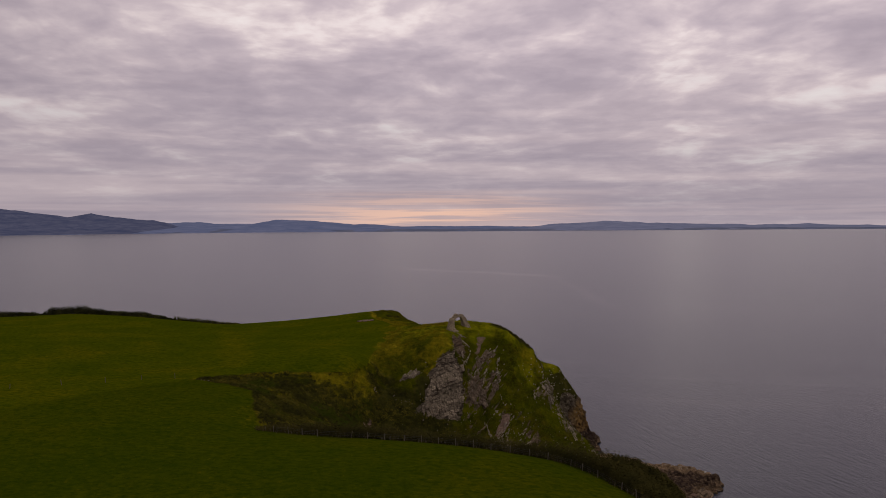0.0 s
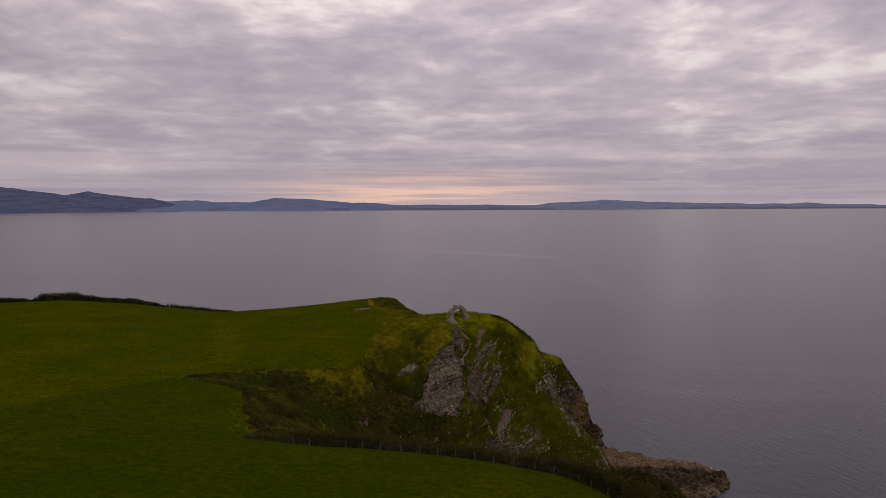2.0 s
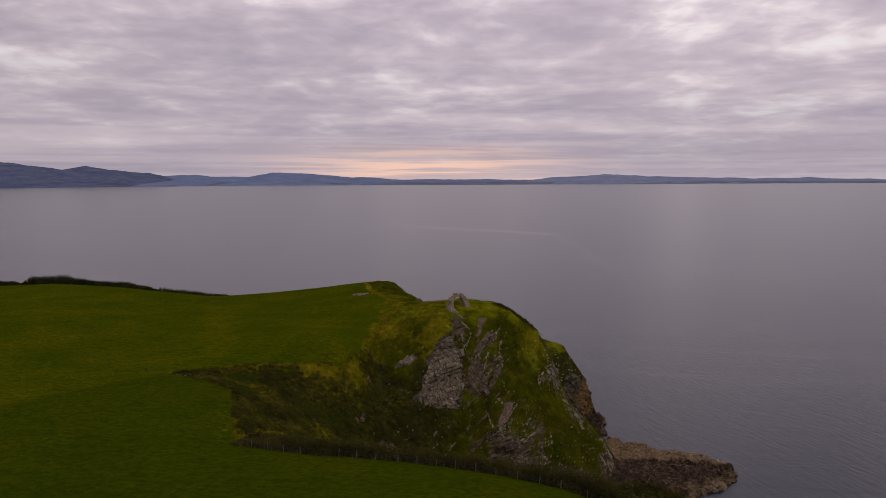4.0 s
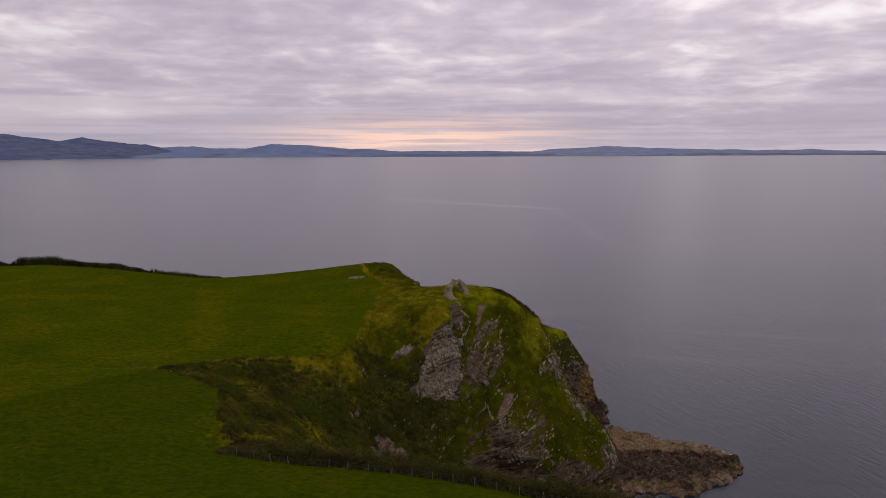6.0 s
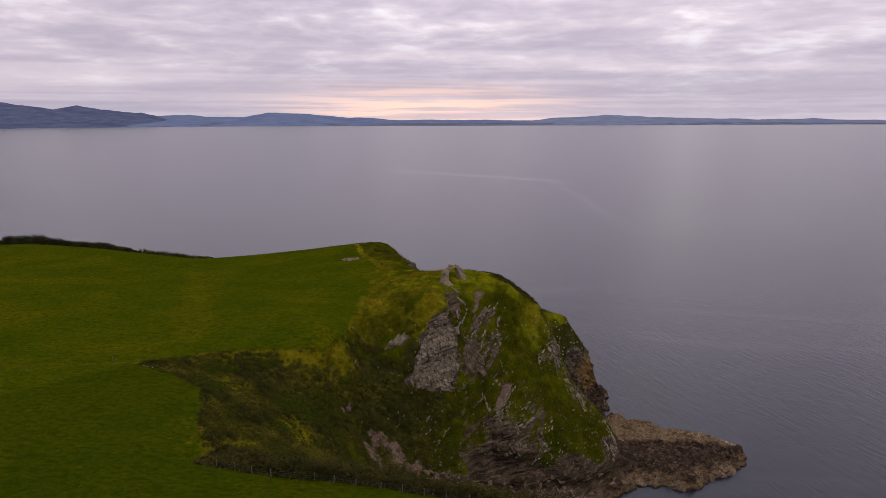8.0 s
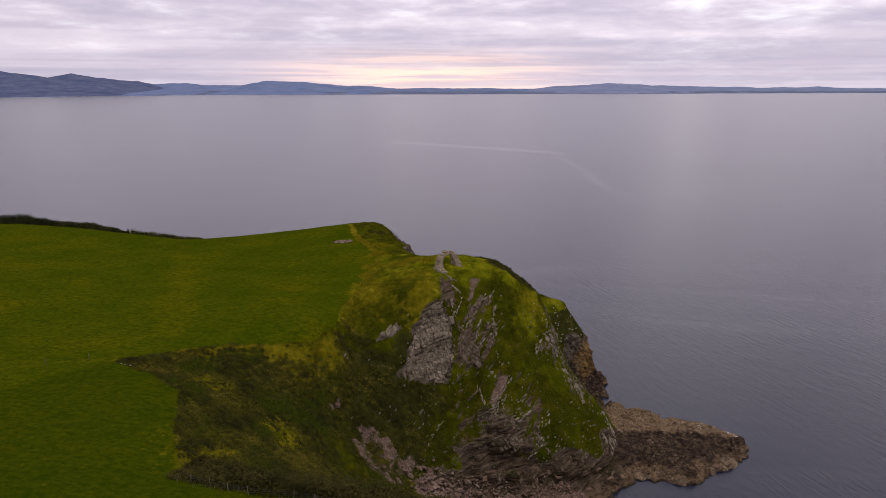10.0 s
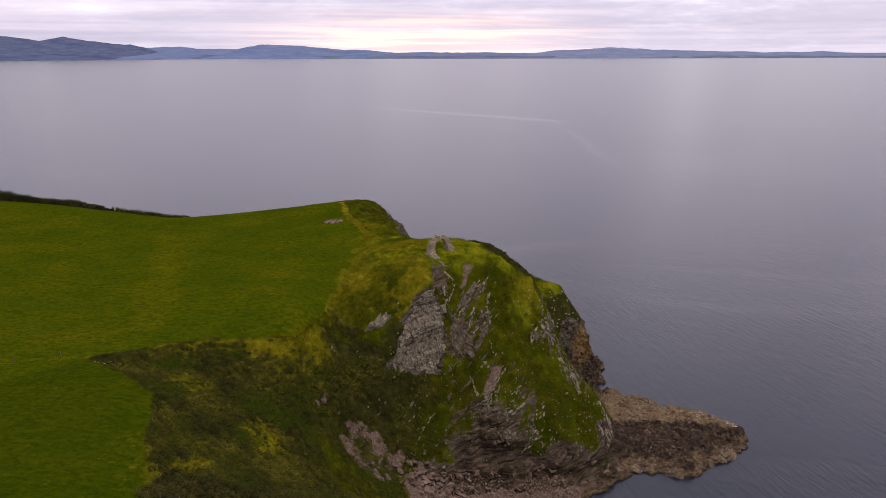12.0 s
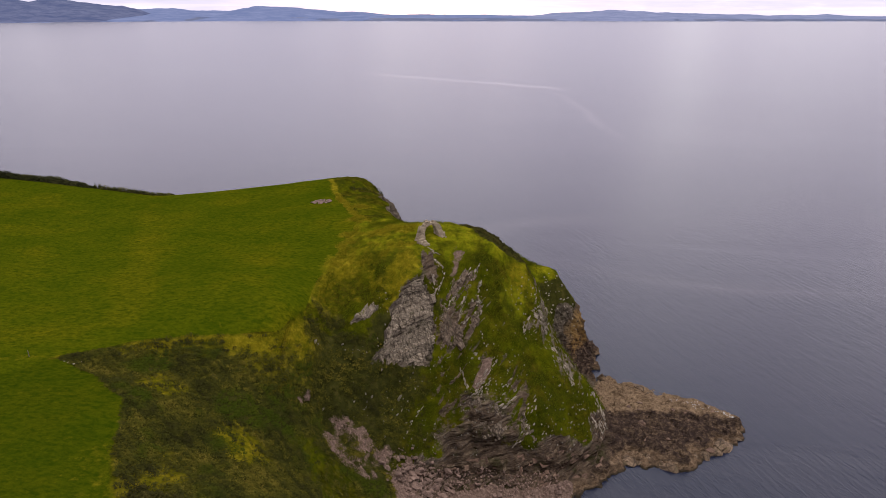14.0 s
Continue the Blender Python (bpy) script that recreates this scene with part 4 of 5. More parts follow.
# ---- things: helpers ----
def place_on(x, y):
    """Place on the finished ground, with its normal."""
    x, y = np.atleast_1d(np.asarray(x, float)), np.atleast_1d(np.asarray(y, float))
    z, n = surface_point(x, y)
    d = relief(x, y, z, ground_kinds(x, y, z))
    return np.stack([x, y, z], -1) + d[:, None] * n, n


def face_y(x, z):
    """How far back the open face is at height z."""
    ys = np.arange(184, 240, 0.4)
    heights = land_height(np.full_like(ys, x), ys)
    hit = np.nonzero(heights >= z)[0]
    return float(ys[hit[0]]) if len(hit) else None


def part(name, me, m, parent, label=""):
    ob = new(name, me)
    ob.parent = parent
    ob.matrix_basis = parent.matrix_basis.inverted() @ m
    if label:
        ob["label"] = label
    return ob


def empty(name, x, y, z):
    ob = new(name)
    ob.matrix_basis = Matrix.Translation((x, y, z))
    return ob


def block_mesh(name, mat, seed, jitter=0.12, bevel=0.07):
    """A rough squared block, one metre each way, with worn edges."""
    rng = random.Random(seed)
    bm = bmesh.new()
    bmesh.ops.create_cube(bm, size=1.0)
    for v in bm.verts:
        v.co += Vector([rng.uniform(-jitter, jitter) for _ in range(3)])
    bmesh.ops.bevel(bm, geom=list(bm.edges), offset=bevel, segments=1, affect="EDGES", profile=0.6)
    bmesh.ops.triangulate(bm, faces=bm.faces)
    me = bpy.data.meshes.new(name)
    bm.to_mesh(me)
    bm.free()
    me.materials.append(mat)
    return me


def boulder_mesh(name, mat, seed, flat=0.7, count=16):
    """An angular broken boulder about one metre across."""
    rng = random.Random(seed)
    bm = bmesh.new()
    for _ in range(count):
        v = Vector((rng.gauss(0, 1), rng.gauss(0, 1), rng.gauss(0, 1))).normalized() * rng.uniform(0.42, 0.55)
        bm.verts.new((v.x, v.y, v.z * flat))
    bmesh.ops.convex_hull(bm, input=bm.verts)
    bmesh.ops.delete(bm, geom=[v for v in bm.verts if not v.link_faces], context="VERTS")
    me = bpy.data.meshes.new(name)
    bm.to_mesh(me)
    bm.free()
    me.materials.append(mat)
    return me


def rounded_mesh(name, mat, seed, flat=0.7):
    """A wave-worn rock about one metre across: broad facets, rounded edges, a few deep cracks."""
    rng = random.Random(seed)
    planes = [(Vector((rng.gauss(0, 1), rng.gauss(0, 1), rng.gauss(0, 0.8))).normalized(), rng.uniform(0.34, 0.47)) for _ in range(9)]
    bm = bmesh.new()
    bmesh.ops.create_icosphere(bm, subdivisions=4, radius=0.5)
    for v in bm.verts:
        p = v.co.copy()
        for n, far in planes:
            over = p.dot(n) - far
            if over > 0:
                p -= n * over * 0.85
        crack = abs(noise.noise(p * 3.1 + Vector((seed * 1.7, 0, 0))))
        p *= 1.0 + 0.05 * noise.noise(p * 6 + Vector((0, seed, 0))) - 0.10 * max(0.0, 1 - crack / 0.10)
        v.co = (p.x, p.y, p.z * flat)
    for f in bm.faces:
        f.smooth = True
    me = bpy.data.meshes.new(name)
    bm.to_mesh(me)
    bm.free()
    me.materials.append(mat)
    return me


def axes(ex, ez_hint, at, size):
    """A pose from a long axis, a rough upward axis, a place and three sizes."""
    ex = Vector(ex).normalized()
    ey = Vector(ez_hint).cross(ex).normalized()
    ez = ex.cross(ey)
    m = Matrix((ex, ey, ez)).transposed().to_4x4()
    return Matrix.Translation(at) @ m @ Matrix.Diagonal((*size, 1.0))


def turned(at, size, rng, tip=12):
    return Matrix.Translation(at) @ Euler((radians(rng.uniform(-tip, tip)), radians(rng.uniform(-tip, tip)), rng.uniform(0, 6.28))).to_matrix().to_4x4() @ Matrix.Diagonal((*size, 1.0))


def quads_of(centre, along, across):
    """Leaves or blades: pointed quads from middles and half axes."""
    verts = np.stack([centre - along, centre + across, centre + along, centre - across], 1)
    return verts.reshape(-1, 3)


def leaf_mass(name, centres, radius, height, leaves, size, mat, label, category, seed):
    """Bushes as clouds of small leaves: one stand of growth, too many to count."""
    rng = np.random.default_rng(seed)
    n = len(centres)
    c = np.repeat(centres, leaves, 0)
    r = np.repeat(radius, leaves)[:, None]
    h = np.repeat(height, leaves)[:, None]
    way = rng.normal(size=(n * leaves, 3))
    way /= np.linalg.norm(way, axis=1, keepdims=True)
    way[:, 2] = np.abs(way[:, 2]) * 1.1 - 0.25
    reach = rng.uniform(0.55, 1.08, (n * leaves, 1))
    spot = c + way * reach * np.concatenate([r, r, h], 1)
    normal = 0.8 * way + np.array([0, 0, 0.7]) + 0.40 * rng.normal(size=way.shape)
    normal /= np.linalg.norm(normal, axis=1, keepdims=True)
    side = np.cross(normal, rng.normal(size=way.shape))
    side /= np.linalg.norm(side, axis=1, keepdims=True)
    other = np.cross(normal, side)
    s = size * rng.uniform(0.6, 1.4, (n * leaves, 1))
    verts = quads_of(spot, side * s, other * s * 0.55)
    faces = np.arange(len(verts)).reshape(-1, 4)
    ob = new(name, mesh_of(name, verts, faces, [mat]))
    return tagged(ob, label, category, kind="stuff")


def blade_mass(name, roots, blades, tall, wide, mat, label, seed):
    """Tufts of upright grass blades."""
    rng = np.random.default_rng(seed)
    p = np.repeat(roots, blades, 0)
    n = len(p)
    p = p + np.concatenate([rng.normal(0, 0.5, (n, 2)), np.zeros((n, 1))], 1)
    lean = np.concatenate([rng.normal(0.12, 0.35, (n, 2)), np.ones((n, 1))], 1)
    long = lean * (tall * rng.uniform(0.5, 1.2, (n, 1))) * 0.5
    turn = rng.uniform(0, 6.28, n)
    across = np.stack([np.cos(turn), np.sin(turn), 0 * turn], 1) * wide * rng.uniform(0.6, 1.3, (n, 1))
    verts = quads_of(p + long * 0.92, long, across)
    ob = new(name, mesh_of(name, verts, np.arange(len(verts)).reshape(-1, 4), [mat]))
    return tagged(ob, label, "grass", kind="stuff")


def scatter(box, count, seed, keep):
    """Random places in a plan box where keep(kinds, x, y, z) says how likely they are."""
    rng = np.random.default_rng(seed)
    x, y = rng.uniform(box[0], box[1], count), rng.uniform(box[2], box[3], count)
    z = land_height(x, y)
    chance = keep(ground_kinds(x, y, z), x, y, z)
    on = rng.uniform(size=count) < chance
    return place_on(x[on], y[on])[0]


def along_line(line, step, seed, side=0.0, spread=0.0):
    """Places along a polyline in plan, shifted to its side (right of its run: plus)."""
    rng = np.random.default_rng(seed)
    out = []
    for (ax, ay), (bx, by) in zip(line[:-1], line[1:]):
        long = math.hypot(bx - ax, by - ay)
        for k in range(max(1, int(long / step))):
            t = (k + 0.5) * step / long
            s = side + rng.uniform(-spread, spread)
            out.append((ax + (bx - ax) * t + (by - ay) / long * s, ay + (by - ay) * t - (bx - ax) / long * s))
    return np.array(out)


# ---- the ruined arch on the headland ----
def build_arch():
    """A round arch of rubble: stones wedged round the ring in three layers of depth, on two thick broken legs."""
    rng = random.Random(5)
    left, right = Vector((2.2, 231.6, 0)), Vector((8.0, 235.2, 0))
    middle = (left + right) / 2
    run = (right - left).normalized()
    across = Vector((-run.y, run.x, 0))
    floor_left, floor_right = place_on(left.x, left.y)[0][0][2], place_on(right.x, right.y)[0][0][2]
    spring = Vector((middle.x, middle.y, max(floor_left, floor_right) + 1.3))
    base = empty("ruined_arch", middle.x, middle.y, min(floor_left, floor_right))
    tagged(base, "ruined rubble-stone arch standing on the grassy cliff top", "ruin")
    stones = [block_mesh("ruin_stone", RUIN_STONE, 100 + k, 0.17, 0.09) for k in range(6)]
    up = Vector((0, 0, 1))

    def lay(name, u, w, d, out, size):
        at = spring + run * u + across * d + up * w
        tangent = across.cross(out)
        tip = Vector([rng.uniform(-0.1, 0.1) for _ in range(3)])
        part(name, rng.choice(stones), axes(out + tip, tangent, at, size), base)

    reach, rise = 2.4, 2.65
    # the ring: wedge stones in two shells, three deep
    for shell, (grow, thick) in enumerate(((0.0, 0.62), (0.52, 0.55))):
        angle = 178.0 - 5 * shell
        while angle > 2:
            c, w = math.cos(radians(angle)), math.sin(radians(angle))
            out = (run * c + up * w).normalized()
            heavy = 0.35 * max(0.0, -c) ** 2 + 0.55 * max(0.0, c) ** 2
            for d in (-0.62, 0.0, 0.62):
                if shell and rng.random() < 0.22 + 0.3 * (1 - abs(c)):
                    continue
                lay("arch_stone", (reach + grow) * c, (rise + grow) * w, d + rng.uniform(-0.1, 0.1), out,
                    ((thick + heavy) * rng.uniform(0.9, 1.2), 0.56 * rng.uniform(0.9, 1.2), 0.68 * rng.uniform(0.85, 1.2)))
            angle -= rng.uniform(10, 13)
    # the legs: rough courses that spread towards the ground
    for sign, floor_z, spread, extra in ((-1, floor_left, 0.5, 0.4), (1, floor_right, 0.75, 0.7)):
        w = 0.1
        while w > floor_z - spring.z - 0.5:
            deep = min(1.0, (0.1 - w) / 1.6)
            wide = 1.0 + extra * 0.6 + spread * deep
            for k in range(3):
                for d in (-0.75, 0.0, 0.75):
                    u = sign * (reach - 0.25 + wide * (k + 0.5) / 3)
                    if k == 2 and rng.random() < 0.3 * (1 - deep):
                        continue
                    lay("pier_stone", u + rng.uniform(-0.08, 0.08), w + rng.uniform(-0.06, 0.06), d * (1.0 + 0.25 * deep) + rng.uniform(-0.1, 0.1), run,
                        (wide / 3 * rng.uniform(1.0, 1.3), 0.78 * rng.uniform(0.9, 1.2), 0.5 * rng.uniform(0.9, 1.2)))
            w -= rng.uniform(0.34, 0.44)
    # broken stub of walling that steps down before one leg
    for k in range(5):
        for side in (-0.5, 0.1, 0.6):
            at = left + across * (-1.0 - 0.55 * k) + run * (side - 0.35 + 0.22 * k)
            foot = place_on(at.x, at.y)[0][0][2]
            for row in range(max(1, 4 - k)):
                p = Vector((at.x, at.y, foot + 0.1 + 0.42 * row))
                part("pier_stone", rng.choice(stones), axes(run + Vector((0, 0, rng.uniform(-0.1, 0.1))), up, p, (0.72 * rng.uniform(0.8, 1.2), 0.72, 0.48)), base)
    # fallen stones at the feet
    for k in range(18):
        sign = rng.choice((-1, 1))
        at = middle + run * sign * rng.uniform(3.0, 4.6) + across * rng.uniform(-2.2, 0.8)
        s = rng.uniform(0.35, 0.75)
        part("fallen_stone", rng.choice(stones), turned((at.x, at.y, place_on(at.x, at.y)[0][0][2] + 0.1 * s), (s, s * 0.8, s * 0.6), rng, 20), base)


build_arch()


# ---- bare rock of the face, block by block ----
BLOCKS = [block_mesh("bedded_block", GREY_STONE, 200 + k, 0.10, 0.07) for k in range(8)]
BROWN_BLOCKS = [block_mesh("brown_block", BROWN_STONE, 250 + k, 0.15, 0.05) for k in range(6)]


def build_outcrop(ring, tilt, thick, length, label, seed, fill=0.92, proud=(0.05, 0.55), stones=None, limit=300):
    rng = random.Random(seed)
    xs, zs = [p[0] for p in ring], [p[1] for p in ring]
    mx, mz = sum(xs) / len(xs), sum(zs) / len(zs)
    base = empty("rock_outcrop", mx, face_y(mx, mz) or 205.0, mz)
    tagged(base, label, "rock outcrop", "bare rock outcrops on the cliff")
    ca, sa = math.cos(radians(tilt)), math.sin(radians(tilt))
    reach = 24.0
    v, made = -reach, 0
    while v < reach and made < limit:
        th = thick * rng.uniform(0.6, 1.35)
        u = -reach + rng.uniform(0, length)
        while u < reach and made < limit:
            ln = length * rng.uniform(0.45, 1.5)
            uc = u + ln / 2
            x, z = mx + uc * ca - v * sa, mz + uc * sa + v * ca
            u += ln * 0.98
            edge = float(inside(np.array([x]), np.array([z]), ring)[0])
            if edge < 0.15 + rng.uniform(-0.5, 0.5) or rng.random() > fill:
                continue
            y = face_y(x, z)
            if y is None:
                continue
            at, n = place_on(x, y)
            n = Vector(n[0])
            out = rng.uniform(*proud)
            centre = Vector(at[0]) + n * (out - 0.55)
            flat = Vector((n.x, n.y, 0)).normalized()
            along = Vector((-flat.y, flat.x, 0)) * ca + Vector((0, 0, 1)) * sa
            if along.x < 0:
                along = Vector((flat.y, -flat.x, 0)) * ca + Vector((0, 0, 1)) * sa
            tip = Vector((rng.uniform(-0.04, 0.04), rng.uniform(-0.05, 0.05), rng.uniform(-0.03, 0.03)))
            part("stone", rng.choice(stones), axes(along + tip, n.cross(along), centre, (ln * 0.97, th * 0.93, 1.5)) @ Matrix.Rotation(radians(180 * rng.randint(0, 1)), 4, "Z"), base)
            made += 1
        v += th
    return base


def build_beds(ring, tilt, thick, mat, label, seed, proud=0.25, patchy=0.0, bow=0.35, ragged=0.5):
    """Bedded rock, course by course: thin beds cut by upright joints, each block set a little in or out."""
    rng = np.random.default_rng(seed)
    xs, zs = [p[0] for p in ring], [p[1] for p in ring]
    mx, mz = sum(xs) / len(xs), sum(zs) / len(zs)
    gx, gz = np.arange(min(xs) - 1.5, max(xs) + 1.6, 0.75), np.arange(min(zs) - 1.5, max(zs) + 1.6, 0.75)
    table = np.array([[face_y(x, z) or np.nan for z in gz] for x in gx])
    table = np.where(np.isnan(table), np.nanmean(table), table)

    def depth(x, z):
        a, b = np.clip((x - gx[0]) / 0.75, 0, len(gx) - 1.001), np.clip((z - gz[0]) / 0.75, 0, len(gz) - 1.001)
        i, j = a.astype(int), b.astype(int)
        fa, fb = a - i, b - j
        return (table[i, j] * (1 - fa) + table[i + 1, j] * fa) * (1 - fb) + (table[i, j + 1] * (1 - fa) + table[i + 1, j + 1] * fa) * fb

    base = empty("rock_outcrop", mx, float(depth(np.array(mx), np.array(mz))), mz)
    tagged(base, label, "rock outcrop", "bare rock outcrops on the cliff")
    sx, sz = np.gradient(table, 0.75)
    n = Vector((np.mean(sx), -1.0, np.mean(sz))).normalized()
    nv = np.array(n)
    ca, sa = math.cos(radians(tilt)), math.sin(radians(tilt))
    us = np.arange(-24.0, 24.0, 0.16)

    def edge_of(v, number):
        return v + bow * np.sin(us * 0.30 + 0.7 * seed) + 0.28 * thick * fbm(us / 2.2, number * 1.7, seed, 3)

    v, number = -24.0, 0
    while v < 24:
        th = thick * rng.choice([0.5, 0.75, 1.0, 1.35, 1.8])
        low, high = edge_of(v, number), edge_of(v + th, number + 1)
        v, number = v + th, number + 1
        mid = (low + high) / 2
        x, z = mx + us * ca - mid * sa, mz + us * sa + mid * ca
        rim = inside(x, z, ring) + ragged * fbm(us / 1.5, number * 0.9, seed + 3.0, 3) + ragged * rng.uniform(-0.9, 0.6)
        at, out, joint = 0, np.zeros(len(us)), np.zeros(len(us))
        while at < len(us):
            step = int(rng.choice([5, 8, 11, 15, 22]))
            out[at:at + step] = rng.uniform(-1, 1) * 0.5 * proud
            joint[at] = 1
            at += step
        out = out + rng.uniform(-0.4, 0.4) * proud + 1.6 * proud * np.round(2.0 * fbm(x / 3.5, z / 3.0, seed + 0.5, 3)) / 2 + 0.10 * fbm(us / 0.5, number * 2.1, seed + 1.0, 3)
        out = out - 0.9 * smooth(0.5, -0.3, rim) - patchy * smooth(0.05, 0.45, fbm(x / 2.6, z / 2.6, seed + 7.0, 3)) - 0.16 * joint
        keep = rim > -0.35
        run = np.flatnonzero(np.diff(np.concatenate([[0], keep.astype(int), [0]])))
        for a, b in zip(run[::2], run[1::2]):
            if b - a < 4:
                continue
            rows = []
            for share, push in ((0.0, -1.1), (0.0, -0.05), (0.12, 0.0), (0.5, 0.03), (0.88, -0.01), (1.0, -0.09), (1.0, -1.1)):
                w = low + (high - low) * share
                px, pz = mx + us * ca - w * sa, mz + us * sa + w * ca
                p = np.stack([px, depth(px, pz), pz], -1) + (out + push + 0.05 * rng.uniform(-1, 1, len(us)))[:, None] * nv
                rows.append(p[a:b])
            verts = np.stack(rows, 1).reshape(-1, 3)
            part("bed", mesh_of("bed", verts, grid_faces(b - a, len(rows)), [mat], flat=True), Matrix(), base)
    return base


build_beds(SLAB, 16, 0.58, SLAB_ROCK, "tall grey slab of bedded rock with ledges on the cliff face", 11, 0.46, 0.3, 0.35, 0.8)
build_beds(CHIMNEY, 66, 0.6, RIB_ROCK, "narrow brown rock rib running up to the arch", 17, 0.14, 0.9, 0.1)
build_beds(STEEP_SLAB, 52, 0.6, RIB_ROCK, "brown-grey rock in steeply tilted beds below the arch", 12, 0.26, 3.2, 0.35, 1.2)
build_beds(STEEP_RIB, 46, 0.45, RIB_ROCK, "narrow slanting strip of brown-grey rock beds below the arch", 22, 0.22, 2.0, 0.2, 0.9)
build_beds(SMALL_SLAB, 18, 0.36, SLAB_ROCK, "small pale rock ledge in rough grass", 13, 0.2, 0.0, 0.05)
build_beds(LOW_LEDGES, 26, 0.50, LOW_BEDS, "broken grey rock beds low on the cliff face", 14, 0.34, 0.7, 0.35, 1.1)
build_outcrop(RIGHT_SPURS, 58, 0.45, 1.2, "pale tilted rock ribs on the seaward shoulder", 15, 0.30, (-0.2, 0.2), BLOCKS)
build_outcrop([(6, 2.5), (6, 7), (14, 8.5), (24, 8.5), (36, 7.5), (46, 9), (51, 6), (50, 1.5), (30, 2)], 12, 0.55, 1.9,
              "dark broken rock along the cliff foot above the beach", 16, 0.42, (-0.3, 0.15), BROWN_BLOCKS)


def build_ribs(lines, label, seed, big=1.0):
    """Ribs of pale rock that stand out of the turf, each a row of long stones laid along the tilted beds."""
    rng = random.Random(seed)
    stones = [boulder_mesh("rib_stone", RIB_PALE, 700 + seed + k, 0.9, 15) for k in range(6)]
    for ax, az, bx, bz, wide, count in lines:
        base = empty("rock_rib", (ax + bx) / 2, face_y((ax + bx) / 2, (az + bz) / 2) or 205.0, (az + bz) / 2)
        tagged(base, label, "rock rib", "pale ribs of rock on the cliff")
        count = int(count * 1.5)
        for k in range(count):
            t = (k + rng.uniform(0.1, 0.9)) / count
            side = rng.gauss(0, wide * 0.5)
            long = math.hypot(bx - ax, bz - az)
            x, z = ax + (bx - ax) * t - (bz - az) / long * side, az + (bz - az) * t + (bx - ax) / long * side
            y = face_y(x, z)
            if y is None:
                continue
            at, n = place_on(x, y)
            n = Vector(n[0])
            dx, dz = (bx - ax) / long + rng.uniform(-0.15, 0.15), (bz - az) / long
            way = Vector((dx, -(dx * n.x + dz * n.z) / min(n.y, -0.15), dz)).normalized()
            size = big * rng.uniform(0.35, 1.0)
            part("stone", rng.choice(stones), axes(way, n, Vector(at[0]) + n * rng.uniform(-0.12, 0.06), (1.9 * size * rng.uniform(0.7, 1.3), 0.6 * size * rng.uniform(0.7, 1.3), 0.75 * size)), base)


build_ribs([(11.0, 38.2, 16.2, 43.4, 0.7, 13), (6.5, 39.8, 9.5, 43.2, 0.5, 6), (17.6, 42.2, 19.0, 44.6, 0.35, 5), (18.2, 38.0, 19.0, 41.2, 0.4, 5),
            (13.0, 34.2, 14.8, 38.0, 0.5, 7), (16.4, 32.0, 19.4, 36.0, 0.5, 8), (8.2, 34.5, 12.0, 38.4, 0.5, 7), (8.0, 28.2, 11.4, 32.0, 0.5, 5),
            (6.6, 46.6, 8.8, 44.0, 0.5, 7), (5.4, 44.6, 6.8, 41.2, 0.5, 6), (4.8, 48.0, 7.4, 47.0, 0.4, 4)],
           "pale rib of tilted rock standing out of the cliff turf", 18)
build_ribs([(33.6, 31.4, 36.6, 28.4, 1.0, 11), (35.0, 28.6, 38.2, 24.6, 1.2, 14), (30.4, 28.6, 32.6, 30.6, 0.5, 6), (39.0, 22.6, 41.4, 20.2, 0.7, 8),
            (42.0, 19.6, 44.0, 16.6, 0.6, 8), (49.0, 14.6, 50.6, 10.4, 0.5, 8), (50.4, 10.8, 51.2, 6.4, 0.7, 10), (48.4, 10.0, 50.0, 6.0, 0.8, 10), (36.8, 33.2, 38.6, 28.4, 0.3, 7)],
           "pale weathered rock along the seaward shoulder of the cliff", 19, 1.35)
build_ribs([(17.6, 21.2, 22.8, 25.2, 0.6, 12), (16.4, 19.0, 21.4, 22.4, 0.5, 8), (13.4, 23.6, 14.6, 20.0, 0.5, 7), (23.0, 17.4, 27.0, 18.6, 0.9, 9), (28.4, 14.4, 31.6, 18.4, 0.9, 9),
            (-0.6, 12.6, 4.0, 16.0, 1.4, 5), (26.0, 10.0, 30.0, 14.0, 1.0, 9)],
           "broken pale rock low on the cliff turf", 20)


